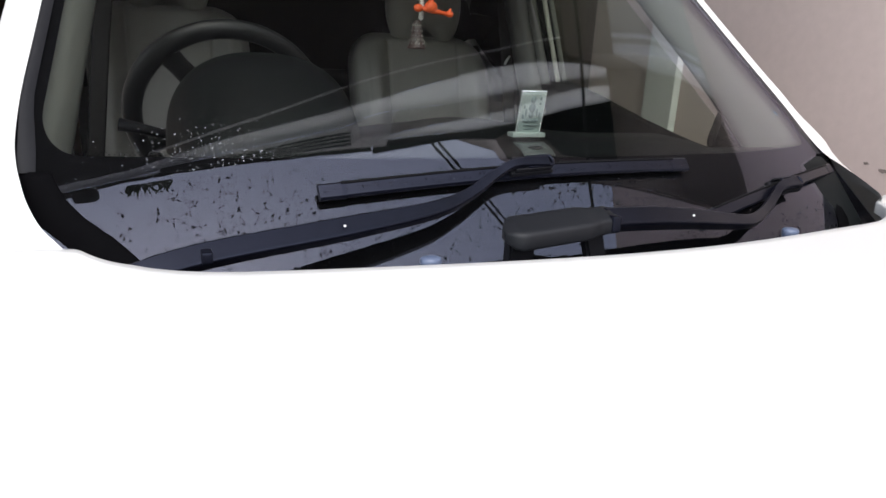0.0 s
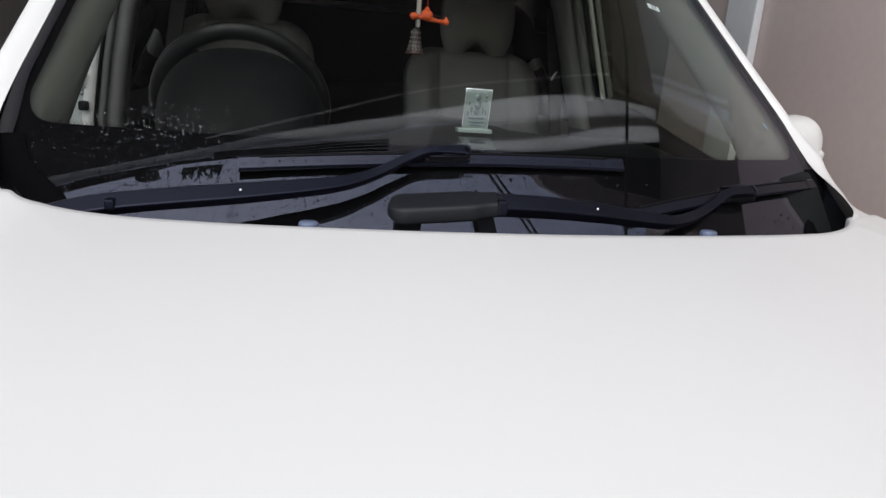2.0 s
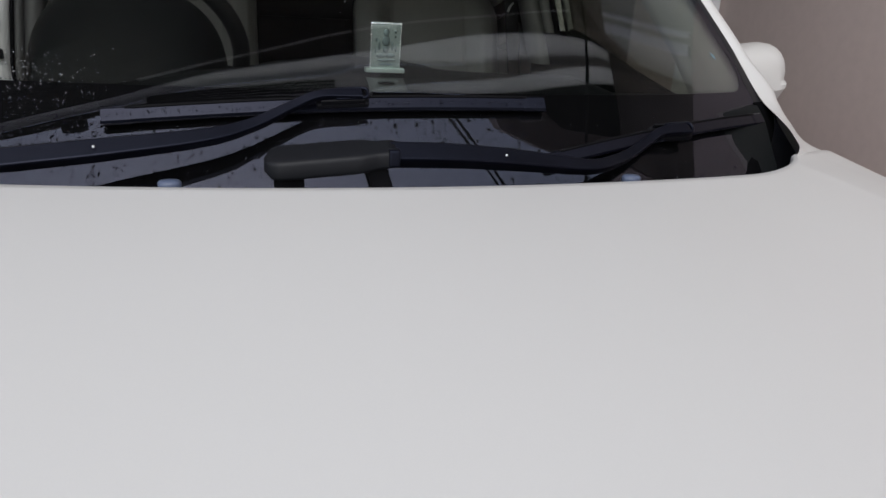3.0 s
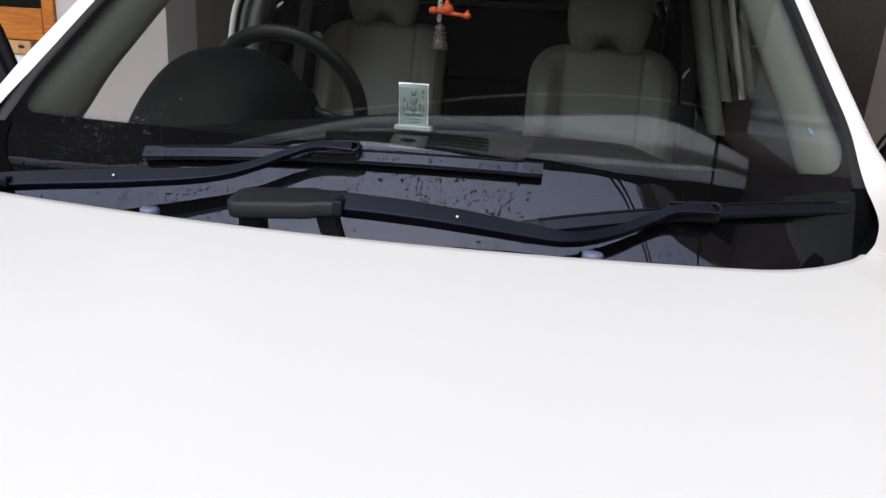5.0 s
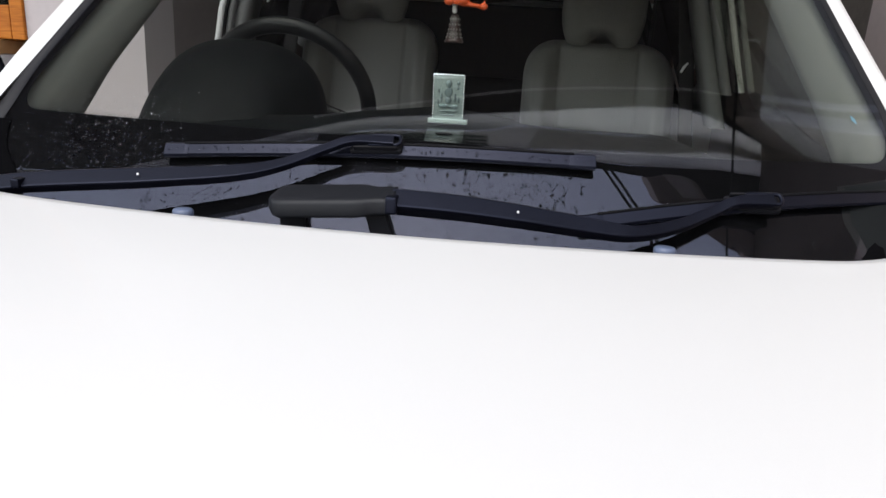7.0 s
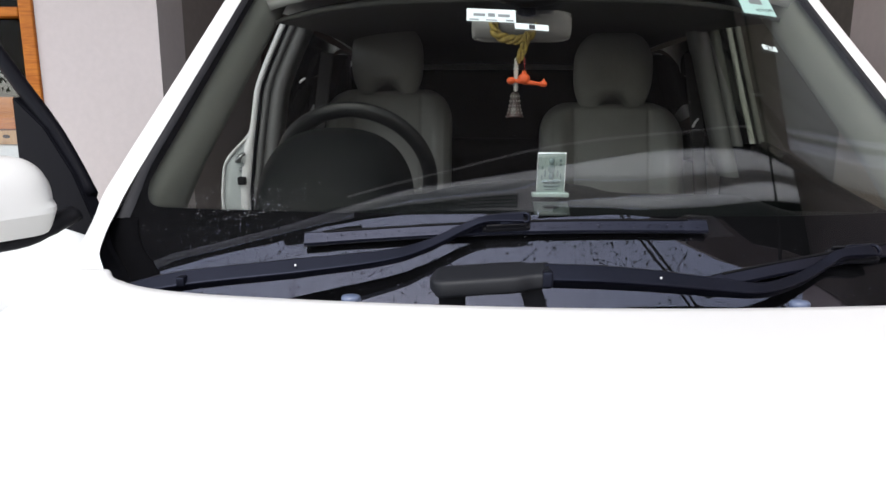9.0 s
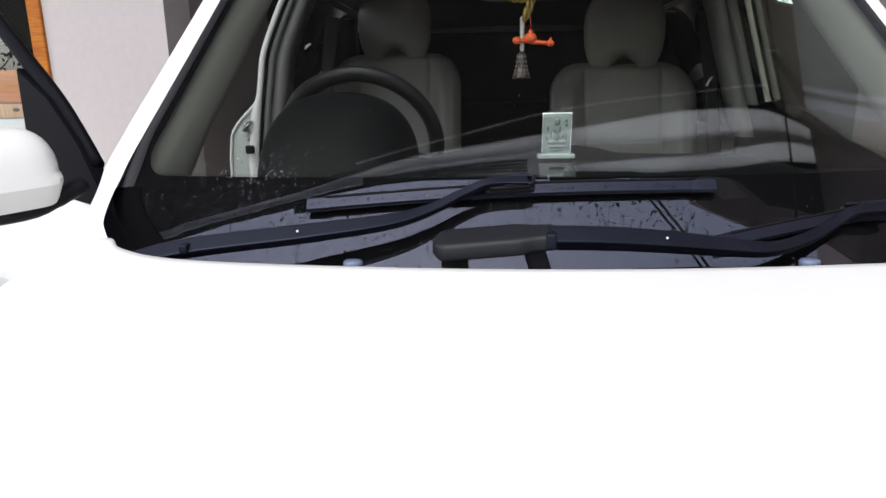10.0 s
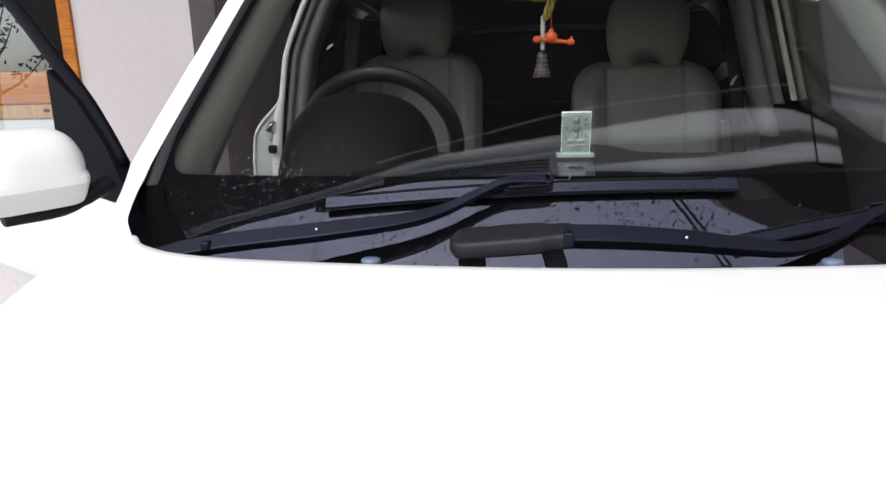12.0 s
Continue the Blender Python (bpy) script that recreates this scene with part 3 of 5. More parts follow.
def mirror_set(place, parent, dark_end=False):
    cover = part("wing_mirror", mirror_shell(place, -0.8 if dark_end else -1.0), PAINT, parent, "white mirror housing")
    cover.data.set_sharp_from_angle(angle=radians(24))
    if dark_end:
        part("mirror_end", mirror_shell(place, -0.82, -0.70, 1.03), BLACK, cover, "black inner end")
    foot = bmesh.new()
    pts = [place(0.10, 0.0, 1.10), place(0.095, 0.05, 1.09), place(0.085, 0.13, 1.075), place(0.085, 0.26, 1.085)]
    tube(smooth_path(pts, 4), [0.026] * 6 + [0.022] * 7, 10, bm=foot, flat=0.7)
    part("mirror_foot", foot, BLACK, cover, "black mirror base")
    bezel = bmesh.new()
    rows = []
    for ss, f in ((0.098, 1.00), (0.100, 1.035), (0.128, 1.05), (0.140, 1.03), (0.140, 0.93)):
        rows.append([place(ss, 0.190 + 0.114 * f * math.copysign(abs(math.cos(a)) ** 0.4, math.cos(a)), 1.162 + 0.068 * f * math.copysign(abs(math.sin(a)) ** 0.5, math.sin(a))) for a in [2 * math.pi * k / 32 for k in range(32)]])
    grid(rows, close_u=True, bm=bezel)
    part("bezel", bezel, BLACK, cover, "black rim round the mirror glass")
    lens = bmesh.new()
    ring = [lens.verts.new(place(0.138, 0.20 + 0.11 * math.cos(a), 1.165 + 0.065 * math.sin(a))) for a in [2 * math.pi * k / 24 for k in range(24)]]
    lens.faces.new(ring)
    part("mirror_glass", lens, CHROME, cover, "mirror glass")
    return cover


mirror_set(lambda s, o, z: door_place(s - 0.01, o * 0.85 + 0.045, z - 0.11 * (o - 0.2)), front_door)


def right_place(s, o, z):
    near = max(0.0, 1 - o / 0.3)
    return Vector((0.815 + o * 0.92 + (0.42 * (z - 1.16) + 0.45 * s) * near, 0.66 + s, z + 0.002))


# ---- passenger's door, shut ----
shut_door = part("passenger_door", slab(rounded([(0.55, 0.30), (0.55, 1.06), (1.48, 1.10), (1.48, 0.30)], 0.03), "x", 0.895, 0.935, bevel=0.008), PAINT, car, "white closed passenger door", smooth=False)
part("door_lining", slab(rounded([(0.58, 0.40), (0.58, 1.095), (0.79, 1.120), (1.00, 1.160), (1.22, 1.213), (1.42, 1.252), (1.64, 1.250), (1.76, 1.225), (1.78, 0.42)], 0.05), "x", 0.832, 0.864, bevel=0.010), DASH, shut_door, "dark door lining rising towards the rear")
win = [[(0.885 - 0.24 * (z - 1.08) / 0.52, max(0.60, 0.60 + (z - 1.12) * 0.95), z), (0.885 - 0.24 * (z - 1.08) / 0.52, 1.46, z)] for z in [1.08 + 0.54 * k / 10 for k in range(11)]]
part("door_window", thick(grid(win[::10])[0], 0.004), DOOR_GLASS, shut_door, "clear side window", smooth=False)
part("window_frame", tube(smooth_path([(0.885, 0.585, 1.10), (0.80, 0.70, 1.28), (0.72, 0.86, 1.46), (0.665, 1.02, 1.60), (0.66, 1.46, 1.63)], 5), 0.022, 8), BLACK, shut_door, "black window surround")
mirror_set(right_place, shut_door, True)

# ---- door posts behind the front seats ----
def left_post(z):
    """How far out the bright edge of the driver's side post stands."""
    return float(np.interp(z, (0.4, 1.08, 1.24, 1.42, 1.48, 1.57, 1.65), (0.90, 0.887, 0.866, 0.836, 0.812, 0.769, 0.728)))


def left_strip(name, a, b, y, mat_, label="", depth=0.05, low=None):
    """An upright strip on the open side; a to b inwards from the bright edge."""
    rows = []
    for i in range(45):
        z = 0.36 + 1.28 * i / 44
        x = -left_post(z)
        a2 = a - (low or 0.0) * ease(1.30, 1.22, z)
        rows.append([(x + a2, y + 0.002, z), (x + (a2 + b) / 2, y, z), (x + b, y + 0.002, z), (x + b, y + depth, z), (x + a2, y + depth, z)])
    return part(name, grid(rows, close_u=True)[0], mat_, car, label)


left_strip("door_post", -0.009, 0.008, 1.40, PAINT, "white centre door post", low=0.014)
left_strip("door_seal", 0.0085, 0.0165, 1.408, RUBBER, "black door seal")
# the car's white paint as it looks in shade, mixed as a grey
SHADED_PAINT = material("shaded_white_paint", (0.42, 0.45, 0.44), 0.5, vary=0.12, grain=40)


def flange_x(z):
    """The outer edge of the flared post below the latch."""
    return left_post(z) + 0.004 + 0.083 * ease(1.285, 1.155, z) ** 0.8


ZF = [0.45 + 0.83 * k / 40 for k in range(41)]
flange = [[(-left_post(z) - 0.004, 1.413, z), (-(flange_x(z) + left_post(z)) / 2, 1.417, z), (-flange_x(z), 1.412, z)] for z in ZF]
part("latch_plate", thick(grid(flange)[0], 0.003), SHADED_PAINT, car, "flared white post panel with a latch, shade put into its grey")
part("post_rim", tube([(-flange_x(z), 1.408, z) for z in ZF], 0.0055, 8), PAINT, car, "white rolled edge")
part("door_striker", tube([(-0.893, 1.41, 1.205), (-0.893, 1.385, 1.203), (-0.912, 1.385, 1.180), (-0.912, 1.41, 1.180)], 0.007, 8), STEEL, car, "steel door striker")
for x, z in ((0.915, 1.196), (0.896, 1.168), (0.905, 1.150)):
    part("bolt", sphere((-x, 1.408, z), (0.009, 0.008, 0.009), 10, 6), STEEL, car)
part("latch_block", box(-0.915, -0.887, 1.385, 1.412, 1.10, 1.128, 0.006), BLACK, car, "black latch block", smooth=False)
# shaded copy of POST_GREY for the covers that the open door lights
SHADE_GREY = material("shaded_post_plastic", (0.13, 0.13, 0.127), 0.6, vary=0.06, bump=0.1, bump_scale=400)


def post_strip(name, a, b, dy, mat_, label="", low=0.55, depth=0.02):
    """An upright strip beside the shut door, a to b outwards from the post's bright edge."""
    rows = []
    for i in range(25):
        z = low + (1.63 - low) * i / 24
        x = 0.8825 - 0.2875 * max(0.0, z - 1.0) + 0.03 * max(0.0, z - 1.0) ** 2
        y = 1.432 + 0.0925 * (z - 1.2) + dy
        rows.append([(x + a, y + 0.003, z), (x + (a + b) / 2, y, z), (x + b, y + 0.003, z), (x + b, y + depth, z), (x + a, y + depth, z)])
    return part(name, grid(rows, close_u=True)[0], mat_, car, label)


post_strip("post_cover", -0.100, -0.058, 0.03, POST_GREY, "grey inner post cover", 1.13, 0.10)
post_strip("post_cover", -0.055, -0.028, 0.012, POST_GREY, "grey inner post cover", 1.235, 0.10)
post_strip("door_seal", -0.027, -0.009, 0.004, RUBBER, "black door seal", 1.245)
post_strip("door_post", -0.0085, 0.0085, 0.0, PAINT, "white edge of the door post", 1.245, 0.04)
post_strip("door_seal", 0.009, 0.0215, 0.006, RUBBER, "black door seal", 1.245, 0.03)
post_strip("window_post", 0.022, 0.041, 0.004, POST_GREY, "grey window post", 1.245)
# same post plastic as opposite, with shade put into its grey
left_strip("post_cover", 0.018, 0.036, 1.415, SHADE_GREY, "grey inner post cover", depth=0.10)
left_strip("post_cover", 0.039, 0.078, 1.43, SHADE_GREY, "grey inner post cover", depth=0.10)
for s in (-1, 1):
    part("seat_belt", tube([((s * 0.635), 1.585, 1.55), (s * 0.668, 1.57, 1.31), (s * 0.74, 1.55, 0.7)], 0.024, 8, flat=0.12, normal=(0, 1, 0)), DARK, car, "black seat belt")

part("belt_guide", tube([(-0.706, 1.455, 1.440), (-0.698, 1.450, 1.447), (-0.684, 1.448, 1.456)], [0.003, 0.0045, 0.003], 8), WHITE_WALL, car, "white belt guide")
part("belt_guide", tube([(0.646, 1.545, 1.296), (0.652, 1.543, 1.312), (0.664, 1.545, 1.327)], [0.004, 0.0045, 0.003], 8), WHITE_WALL, car, "white belt guide")

# ---- dashboard ----
DASH_Y = [0.10, 0.13, 0.17, 0.22, 0.26, 0.30, 0.38, 0.46, 0.54, 0.62, 0.68, 0.72, 0.75, 0.76, 0.77, 0.78]
DASH_Z = [1.04, 1.07, 1.11, 1.155, 1.18, 1.192, 1.196, 1.194, 1.188, 1.178, 1.165, 1.15, 1.12, 1.05, 0.9, 0.7]
rows = []
for y, z in zip(DASH_Y, DASH_Z):
    row = []
    for j in range(61):
        x = min(0.80, 0.635 + 0.30 * (y - 0.10)) * (-1 + 2 * j / 60)
        zz = z - 0.045 * ease(0.10, 0.20, x) * ease(0.36, 0.5, y) - 0.03 * ease(-0.15, -0.3, x) * ease(0.3, 0.5, y)
        zz += 0.018 * math.exp(-((x + 0.02) / 0.10) ** 2 - ((y - 0.5) / 0.12) ** 2)
        zz -= 0.03 * ease(0.34, 0.46, abs(x)) * ease(0.20, 0.30, y)
        zz = min(zz, 1.13 + (y - 0.117 - 0.085 * (x / 0.73) ** 2) / 1.15 - 0.014)
        row.append((x, y, zz))
    rows.append(row)
dashboard = part("dashboard", grid(rows)[0], DASH, car, "charcoal grained dashboard")
hood = []
for y, v, k in [(0.25 + 0.21 * i / 14, i / 14, 1.0) for i in range(15)] + [(0.48, 1.0, 1.0), (0.50, 1.0, 0.985), (0.503, 1.0, 0.955), (0.49, 1.0, 0.93), (0.40, 1.0, 0.90)]:
    h = 0.159 * math.sin(math.pi / 2 * v) ** 0.75 * k
    half = 0.152 * (0.62 + 0.38 * v ** 0.6) * k
    hood.append([(-0.395 - half * math.copysign(abs(math.cos(q)) ** 0.85, math.cos(q)), y, 1.150 + h * math.sin(q) ** 0.75) for q in [math.pi * j / 32 for j in range(33)]])
part("instrument_hood", grid(hood)[0], DASH, dashboard, "black instrument hood")
part("instrument_face", slab([(-0.53, 1.06), (-0.26, 1.06), (-0.26, 1.20), (-0.31, 1.27), (-0.395, 1.285), (-0.48, 1.27), (-0.53, 1.20)], "y", 0.42, 0.43), BLACK, dashboard, "dark instrument cluster", smooth=False)
# ---- steering wheel ----
tilt = radians(24)
WC = Vector((-0.412, 0.80, 1.179))


def wheel_place(u, v, w):
    """u to the side, v up the rim's plane, w towards the driver."""
    return WC + Vector((u, -v * math.sin(tilt) + w * math.cos(tilt), v * math.cos(tilt) + w * math.sin(tilt)))


def wheel_bar(u0, v0, u1, v1, w0, w1, h=0.013):
    """A flat spoke across the rim's plane, from one end's width to the other's."""
    d = Vector((u1 - u0, v1 - v0, 0))
    n = Vector((-d.y, d.x, 0)).normalized()
    rows = []
    for k in range(9):
        t = k / 8
        w = w0 + (w1 - w0) * t + 0.010 * (2 * t - 1) ** 4
        c = Vector((u0, v0, 0)) + d * t
        rows.append([wheel_place(*(c + n * (w * math.cos(a)) + Vector((0, 0, 0.012 * (1 - t) + h * math.sin(a))))) for a in [2 * math.pi * q / 12 for q in range(12)]])
    return grid(rows, close_u=True)[0]


ring = []
for k in range(65):
    a = 2 * math.pi * k / 64
    grip = 0.019 + 0.002 * math.exp(-(math.sin(a - radians(140)) / 0.25) ** 2)
    ring.append([wheel_place((0.183 + grip * math.cos(b)) * math.cos(a), (0.183 + grip * math.cos(b)) * math.sin(a), 0.016 * math.sin(b)) for b in [2 * math.pi * q / 14 for q in range(14)]])
WHEEL = material("black_leather", (0.011, 0.0115, 0.012), 0.38, vary=0.12, spec=0.3, bump=0.08, bump_scale=500)
steering = part("steering_wheel", grid(ring, close_u=True)[0], WHEEL, car, "black leather steering wheel")
hub = sphere((0, 0, 0), (0.072, 0.075, 0.035), 28, 12)
for v in hub.verts:
    v.co = wheel_place(v.co.x, v.co.y - 0.012, v.co.z + 0.015)
part("hub", hub, DASH, steering, "black airbag cover")
for ang in (132, -18, 205, 285):
    c, d = math.cos(radians(ang)), math.sin(radians(ang))
    part("spoke", wheel_bar(0.05 * c, 0.05 * d - 0.01, 0.178 * c, 0.178 * d, 0.026, 0.018), WHEEL, steering)
part("column_stalk", tube([wheel_place(-0.10, -0.02, -0.06), wheel_place(-0.18, 0.0, -0.055), wheel_place(-0.207, 0.003, -0.05)], [0.009, 0.011, 0.013], 10), BLACK, steering, "black indicator stalk")

# ---- front seats ----
def seat(cx, cy, top):
    rows = []
    for i in range(41):
        v = 1 - (1 - i / 40) ** 1.5
        z = 0.62 + (top - 0.62) * v
        half = 0.265 if v < 0.83 else 0.145 + 0.12 * math.sqrt(max(0.0, 1 - ((v - 0.83) / 0.172) ** 2.2))
        yf = cy - 0.17 + 0.20 * v
        row = []
        for j in range(81):
            u = -1 + 2 * j / 80
            w = abs(half * u)
            bolster = 0.050 * ease(0.13, 0.20, w) * ease(1.0, 0.80, v) * (0.4 + 0.6 * ease(0.1, 0.35, v))
            pad = 0.012 * math.cos(min(1.0, w / 0.14) * math.pi / 2)
            seam = 0.011 * math.exp(-((w - 0.140) / 0.005) ** 2) + 0.008 * math.exp(-((v - 0.60) * 0.75 / 0.005) ** 2) * (w < 0.14)
            piping = -0.004 * math.exp(-((w - 0.232) / 0.004) ** 2)
            row.append((cx + half * u, yf - bolster - pad + seam + piping + 0.05 * (abs(u) ** 10) + 0.035 * ease(0.965, 1.0, v), z))
        back = [(cx + half * u * 0.98, yf + 0.13, z) for u in (1, 0.6, 0.2, -0.2, -0.6, -1)]
        rows.append(row + back)
    bm, vs = grid(rows, close_u=True)
    bm.faces.new(vs[-1])
    return bm


def head_rest(cx, cy, z0):
    rows = []
    for i in range(21):
        v = i / 20
        z = z0 + 0.27 * v
        half = 0.147 * (1 - (max(0, 2 * v - 1)) ** 3.0 * 0.42 - max(0, 1 - 2 * v) ** 2.5 * 0.22) if 0.03 < v < 0.97 else (0.10 if v < 0.5 else 0.075)
        th = 0.05 * (1 - abs(2 * v - 1) ** 3 * 0.7)
        rows.append([(cx + half * math.copysign(abs(math.cos(a)) ** 0.7, math.cos(a)), cy + th * math.copysign(abs(math.sin(a)) ** 0.8, math.sin(a)), z + (0.05 * math.exp(-(math.cos(a) / 0.34) ** 4) * max(0, 1 - v * 4))) for a in [2 * math.pi * k / 28 for k in range(28)]])
    bm, vs = grid(rows, close_u=True)
    bm.faces.new(vs[0])
    bm.faces.new(vs[-1][::-1])
    return bm


for cx, cy, top in ((0.405, 1.72, 1.385), (-0.465, 1.92, 1.440)):
    st = part("seat", seat(cx, cy, top), LEATHER, car, "grey beige leather front seat")
    part("head_rest", head_rest(cx, cy + 0.04, top - 0.02), LEATHER, st, "padded head rest with a notch")
    for u in (-0.06, 0.06):
        part("head_rest_rod", tube([(cx + u, cy + 0.05, top - 0.06), (cx + u, cy + 0.05, top + 0.08)], 0.006, 8), CHROME, st)
    part("cushion", box(cx - 0.26, cx + 0.26, cy - 0.62, cy - 0.08, 0.52, 0.70, 0.06, 4), LEATHER, st)
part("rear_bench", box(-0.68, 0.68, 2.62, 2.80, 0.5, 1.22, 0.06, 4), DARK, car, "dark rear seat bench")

# ---- inner mirror ----
inner = []
for i in range(25):
    a = 2 * math.pi * i / 24
    inner.append((-0.02 + 0.112 * math.copysign(abs(math.cos(a)) ** 0.32, math.cos(a)), 1.530 + 0.034 * math.copysign(abs(math.sin(a)) ** 0.30, math.sin(a))))
rear_mirror = part("inner_mirror", slab(inner[:-1], "y", 0.715, 0.745, bevel=0.006), material("grey_mirror_shell", (0.20, 0.19, 0.18), 0.5, vary=0.08), car, "grey rear-view mirror seen from its back")
part("mirror_stalk", tube([(-0.01, 0.71, 1.555), (-0.01, 0.69, 1.60), (-0.01, 0.66, 1.63)], [0.02, 0.022, 0.035], 12), BLACK, rear_mirror)
part("sensor_pod", sphere((-0.01, 0.655, 1.595), (0.085, 0.06, 0.035)), BLACK, rear_mirror, "black sensor housing")


# ---- wipers ----
def on_glass(x, z, lift=0.0):
    """A place on the windscreen at that height, lifted off it."""
    return Vector((x, glass_y(x, z) - lift * 0.76, z + lift * 0.65))


def blade(x0, z0, x1, z1, parent, bow=0.0):
    """A flat wiper blade with rubber lip, spoiler and end caps."""
    pts = []
    for k in range(25):
        u = k / 24
        pts.append(on_glass(x0 + (x1 - x0) * u, z0 + (z1 - z0) * u + bow * math.sin(math.pi * u), 0.0))
    up = Vector((0, -0.76, 0.65))
    along = (pts[-1] - pts[0]).normalized()
    down = along.cross(up).normalized()
    if down.z > 0:
        down = -down
    lip, body = bmesh.new(), bmesh.new()
    def profile(sh, ps):
        return [[p + up * a + down * b for a, b in sh] for p in ps]
    grid(profile([(0.001, 0.0), (0.012, -0.003), (0.012, 0.004)], pts), close_u=True, bm=lip)
    shape = [(0.006, 0.0105), (0.0115, 0.0115), (0.0140, 0.0090), (0.0150, -0.0065), (0.0125, -0.0095), (0.007, -0.0095)]
    grid(profile(shape, pts[1:-1]), close_u=True, bm=body)
    big = [(a * 1.04, b * 1.08) for a, b in shape]
    b = part("wiper_blade", body, WIPER, parent, "black flat wiper blade", smooth=False)
    for ps in ([pts[0] - along * 0.004, pts[1], pts[1] + along * 0.006], [pts[-2] - along * 0.006, pts[-2], pts[-1] + along * 0.004]):
        cap, vs = grid(profile(big, ps), close_u=True)
        cap.faces.new(vs[0])
        cap.faces.new(vs[-1])
        part("blade_end_cap", cap, WIPER, parent, "black end cap", smooth=False)
    part("spoiler_ridge", tube([p + up * 0.0150 - down * 0.0078 for p in pts[1:-1]], 0.0022, 6), RUBBER, parent, "black rubber ridge")
    part("wiper_lip", lip, RUBBER, parent, "black rubber lip", smooth=False)
    return b


def arm(points, widths, heights, name, parent, mat_=None):
    """A wiper arm: a channel with a flat top, tapering along its path."""
    path = smooth_path(points, 8)
    n = len(path)
    up = Vector((0, -0.62, 0.78))
    rows = []
    for i, p in enumerate(path):
        t = i / (n - 1) * (len(widths) - 1)
        k = min(int(t), len(widths) - 2)
        w = widths[k] + (widths[k + 1] - widths[k]) * (t - k)
        h = heights[k] + (heights[k + 1] - heights[k]) * (t - k)
        d = (path[min(i + 1, n - 1)] - path[max(i - 1, 0)]).normalized()
        side = d.cross(up).normalized()
        u = side.cross(d).normalized()
        rows.append([p + side * (w * a) + u * (h * b) for a, b in ((-0.5, -1.0), (-0.5, -0.25), (-0.46, -0.06), (-0.40, 0.0), (0.40, 0.0), (0.46, -0.06), (0.5, -0.25), (0.5, -1.0))])
    bm, vs = grid(rows, close_u=True)
    bm.faces.new(vs[0])
    bm.faces.new(vs[-1][::-1])
    return part(name, bm, mat_ or WIPER, parent, "matt black wiper arm", smooth=False)


def connector(p, parent):
    """The clip that joins arm and blade: a block with raised sides, and the arm's hook round it."""
    c = Vector(p)
    e1, e2 = Vector((1, 0.04, 0.05)).normalized(), Vector((0, 0.755, 0.656))
    n = Vector((0, -0.656, 0.755))
    def shape(x0, x1, v0, v1, w0, w1, bev):
        bm = box(x0, x1, v0, v1, w0, w1, bev)
        for v in bm.verts:
            v.co = c + e1 * v.co.x + e2 * v.co.y + n * v.co.z
        return bm
    b = part("blade_clip", shape(-0.036, 0.036, -0.0135, 0.0125, -0.014, -0.004, 0.004), BLACK, parent, "black blade clip", smooth=False)
    part("clip_cheek", shape(-0.030, 0.030, -0.0125, -0.0085, -0.005, 0.003, 0.0018), BLACK, parent, smooth=False)
    part("clip_cheek", shape(-0.030, 0.030, 0.0080, 0.0118, -0.005, 0.003, 0.0018), BLACK, parent, smooth=False)
    loop = rounded([(-0.012, -0.0085), (0.034, -0.0085), (0.034, 0.0085), (-0.012, 0.0085)], 0.007, 4)
    ring_ = [c + e1 * u + e2 * v + n * 0.003 for u, v in loop]
    part("arm_hook", tube(ring_ + ring_[:1], 0.0028, 8), WIPER, parent, "black steel hook")
    return b


arm_a = arm([(-0.66, 0.02, 1.075), (-0.60, 0.025, 1.098), (-0.527, 0.035, 1.113), (-0.377, 0.055, 1.127), (-0.26, 0.075, 1.138), (-0.20, 0.095, 1.150), (-0.145, 0.120, 1.172), (-0.110, 0.130, 1.184), (-0.055, 0.134, 1.186)],
            [0.022, 0.026, 0.028, 0.028, 0.022, 0.016, 0.013, 0.013, 0.017], [0.012, 0.013, 0.013, 0.013, 0.012, 0.010, 0.008, 0.008, 0.007], "wiper_arm", car)
part("arm_joint", box(-0.535, -0.524, 0.0215, 0.0465, 1.102, 1.1148, 0.002), WIPER, arm_a, smooth=False)
blade(-0.381, 1.141, 0.217, 1.164, arm_a, 0.008)
connector((-0.080, 0.140, 1.180), arm_a)

arm_b = arm([(-0.034, 0.012, 1.132), (0.04, 0.018, 1.129), (0.119, 0.026, 1.122), (0.20, 0.035, 1.112), (0.262, 0.042, 1.106), (0.320, 0.068, 1.113), (0.368, 0.095, 1.128), (0.402, 0.112, 1.141), (0.452, 0.122, 1.145)],
            [0.030, 0.030, 0.028, 0.024, 0.019, 0.016, 0.014, 0.015, 0.020], [0.017, 0.017, 0.016, 0.014, 0.012, 0.010, 0.008, 0.008, 0.007], "wiper_arm", car)
cap = []
for i in range(19):
    t = i / 18
    x = -0.187 + 0.157 * t
    w = 0.023 * (1 - max(0, 1 - t / 0.13) ** 2.5 * 0.75) * (1 - 0.22 * ease(0.72, 0.86, t))
    h = 0.0118 * (1 - max(0, 1 - t / 0.10) ** 2.5 * 0.5) * (1 - 0.1 * ease(0.72, 0.86, t))
    mid = Vector((x, 0.016, 1.1195 + 0.08 * (x + 0.11)))
    cap.append([mid + Vector((0, w * math.copysign(abs(math.cos(a)) ** 0.32, math.cos(a)), h * math.copysign(abs(math.sin(a)) ** 0.30, math.sin(a)) + 0.30 * w * math.copysign(abs(math.cos(a)) ** 0.32, math.cos(a)))) for a in [2 * math.pi * (q + 0.5) / 24 for q in range(24)]])
cap, vs = grid(cap, close_u=True)
cap.faces.new(vs[0])
cap.faces.new(vs[-1][::-1])
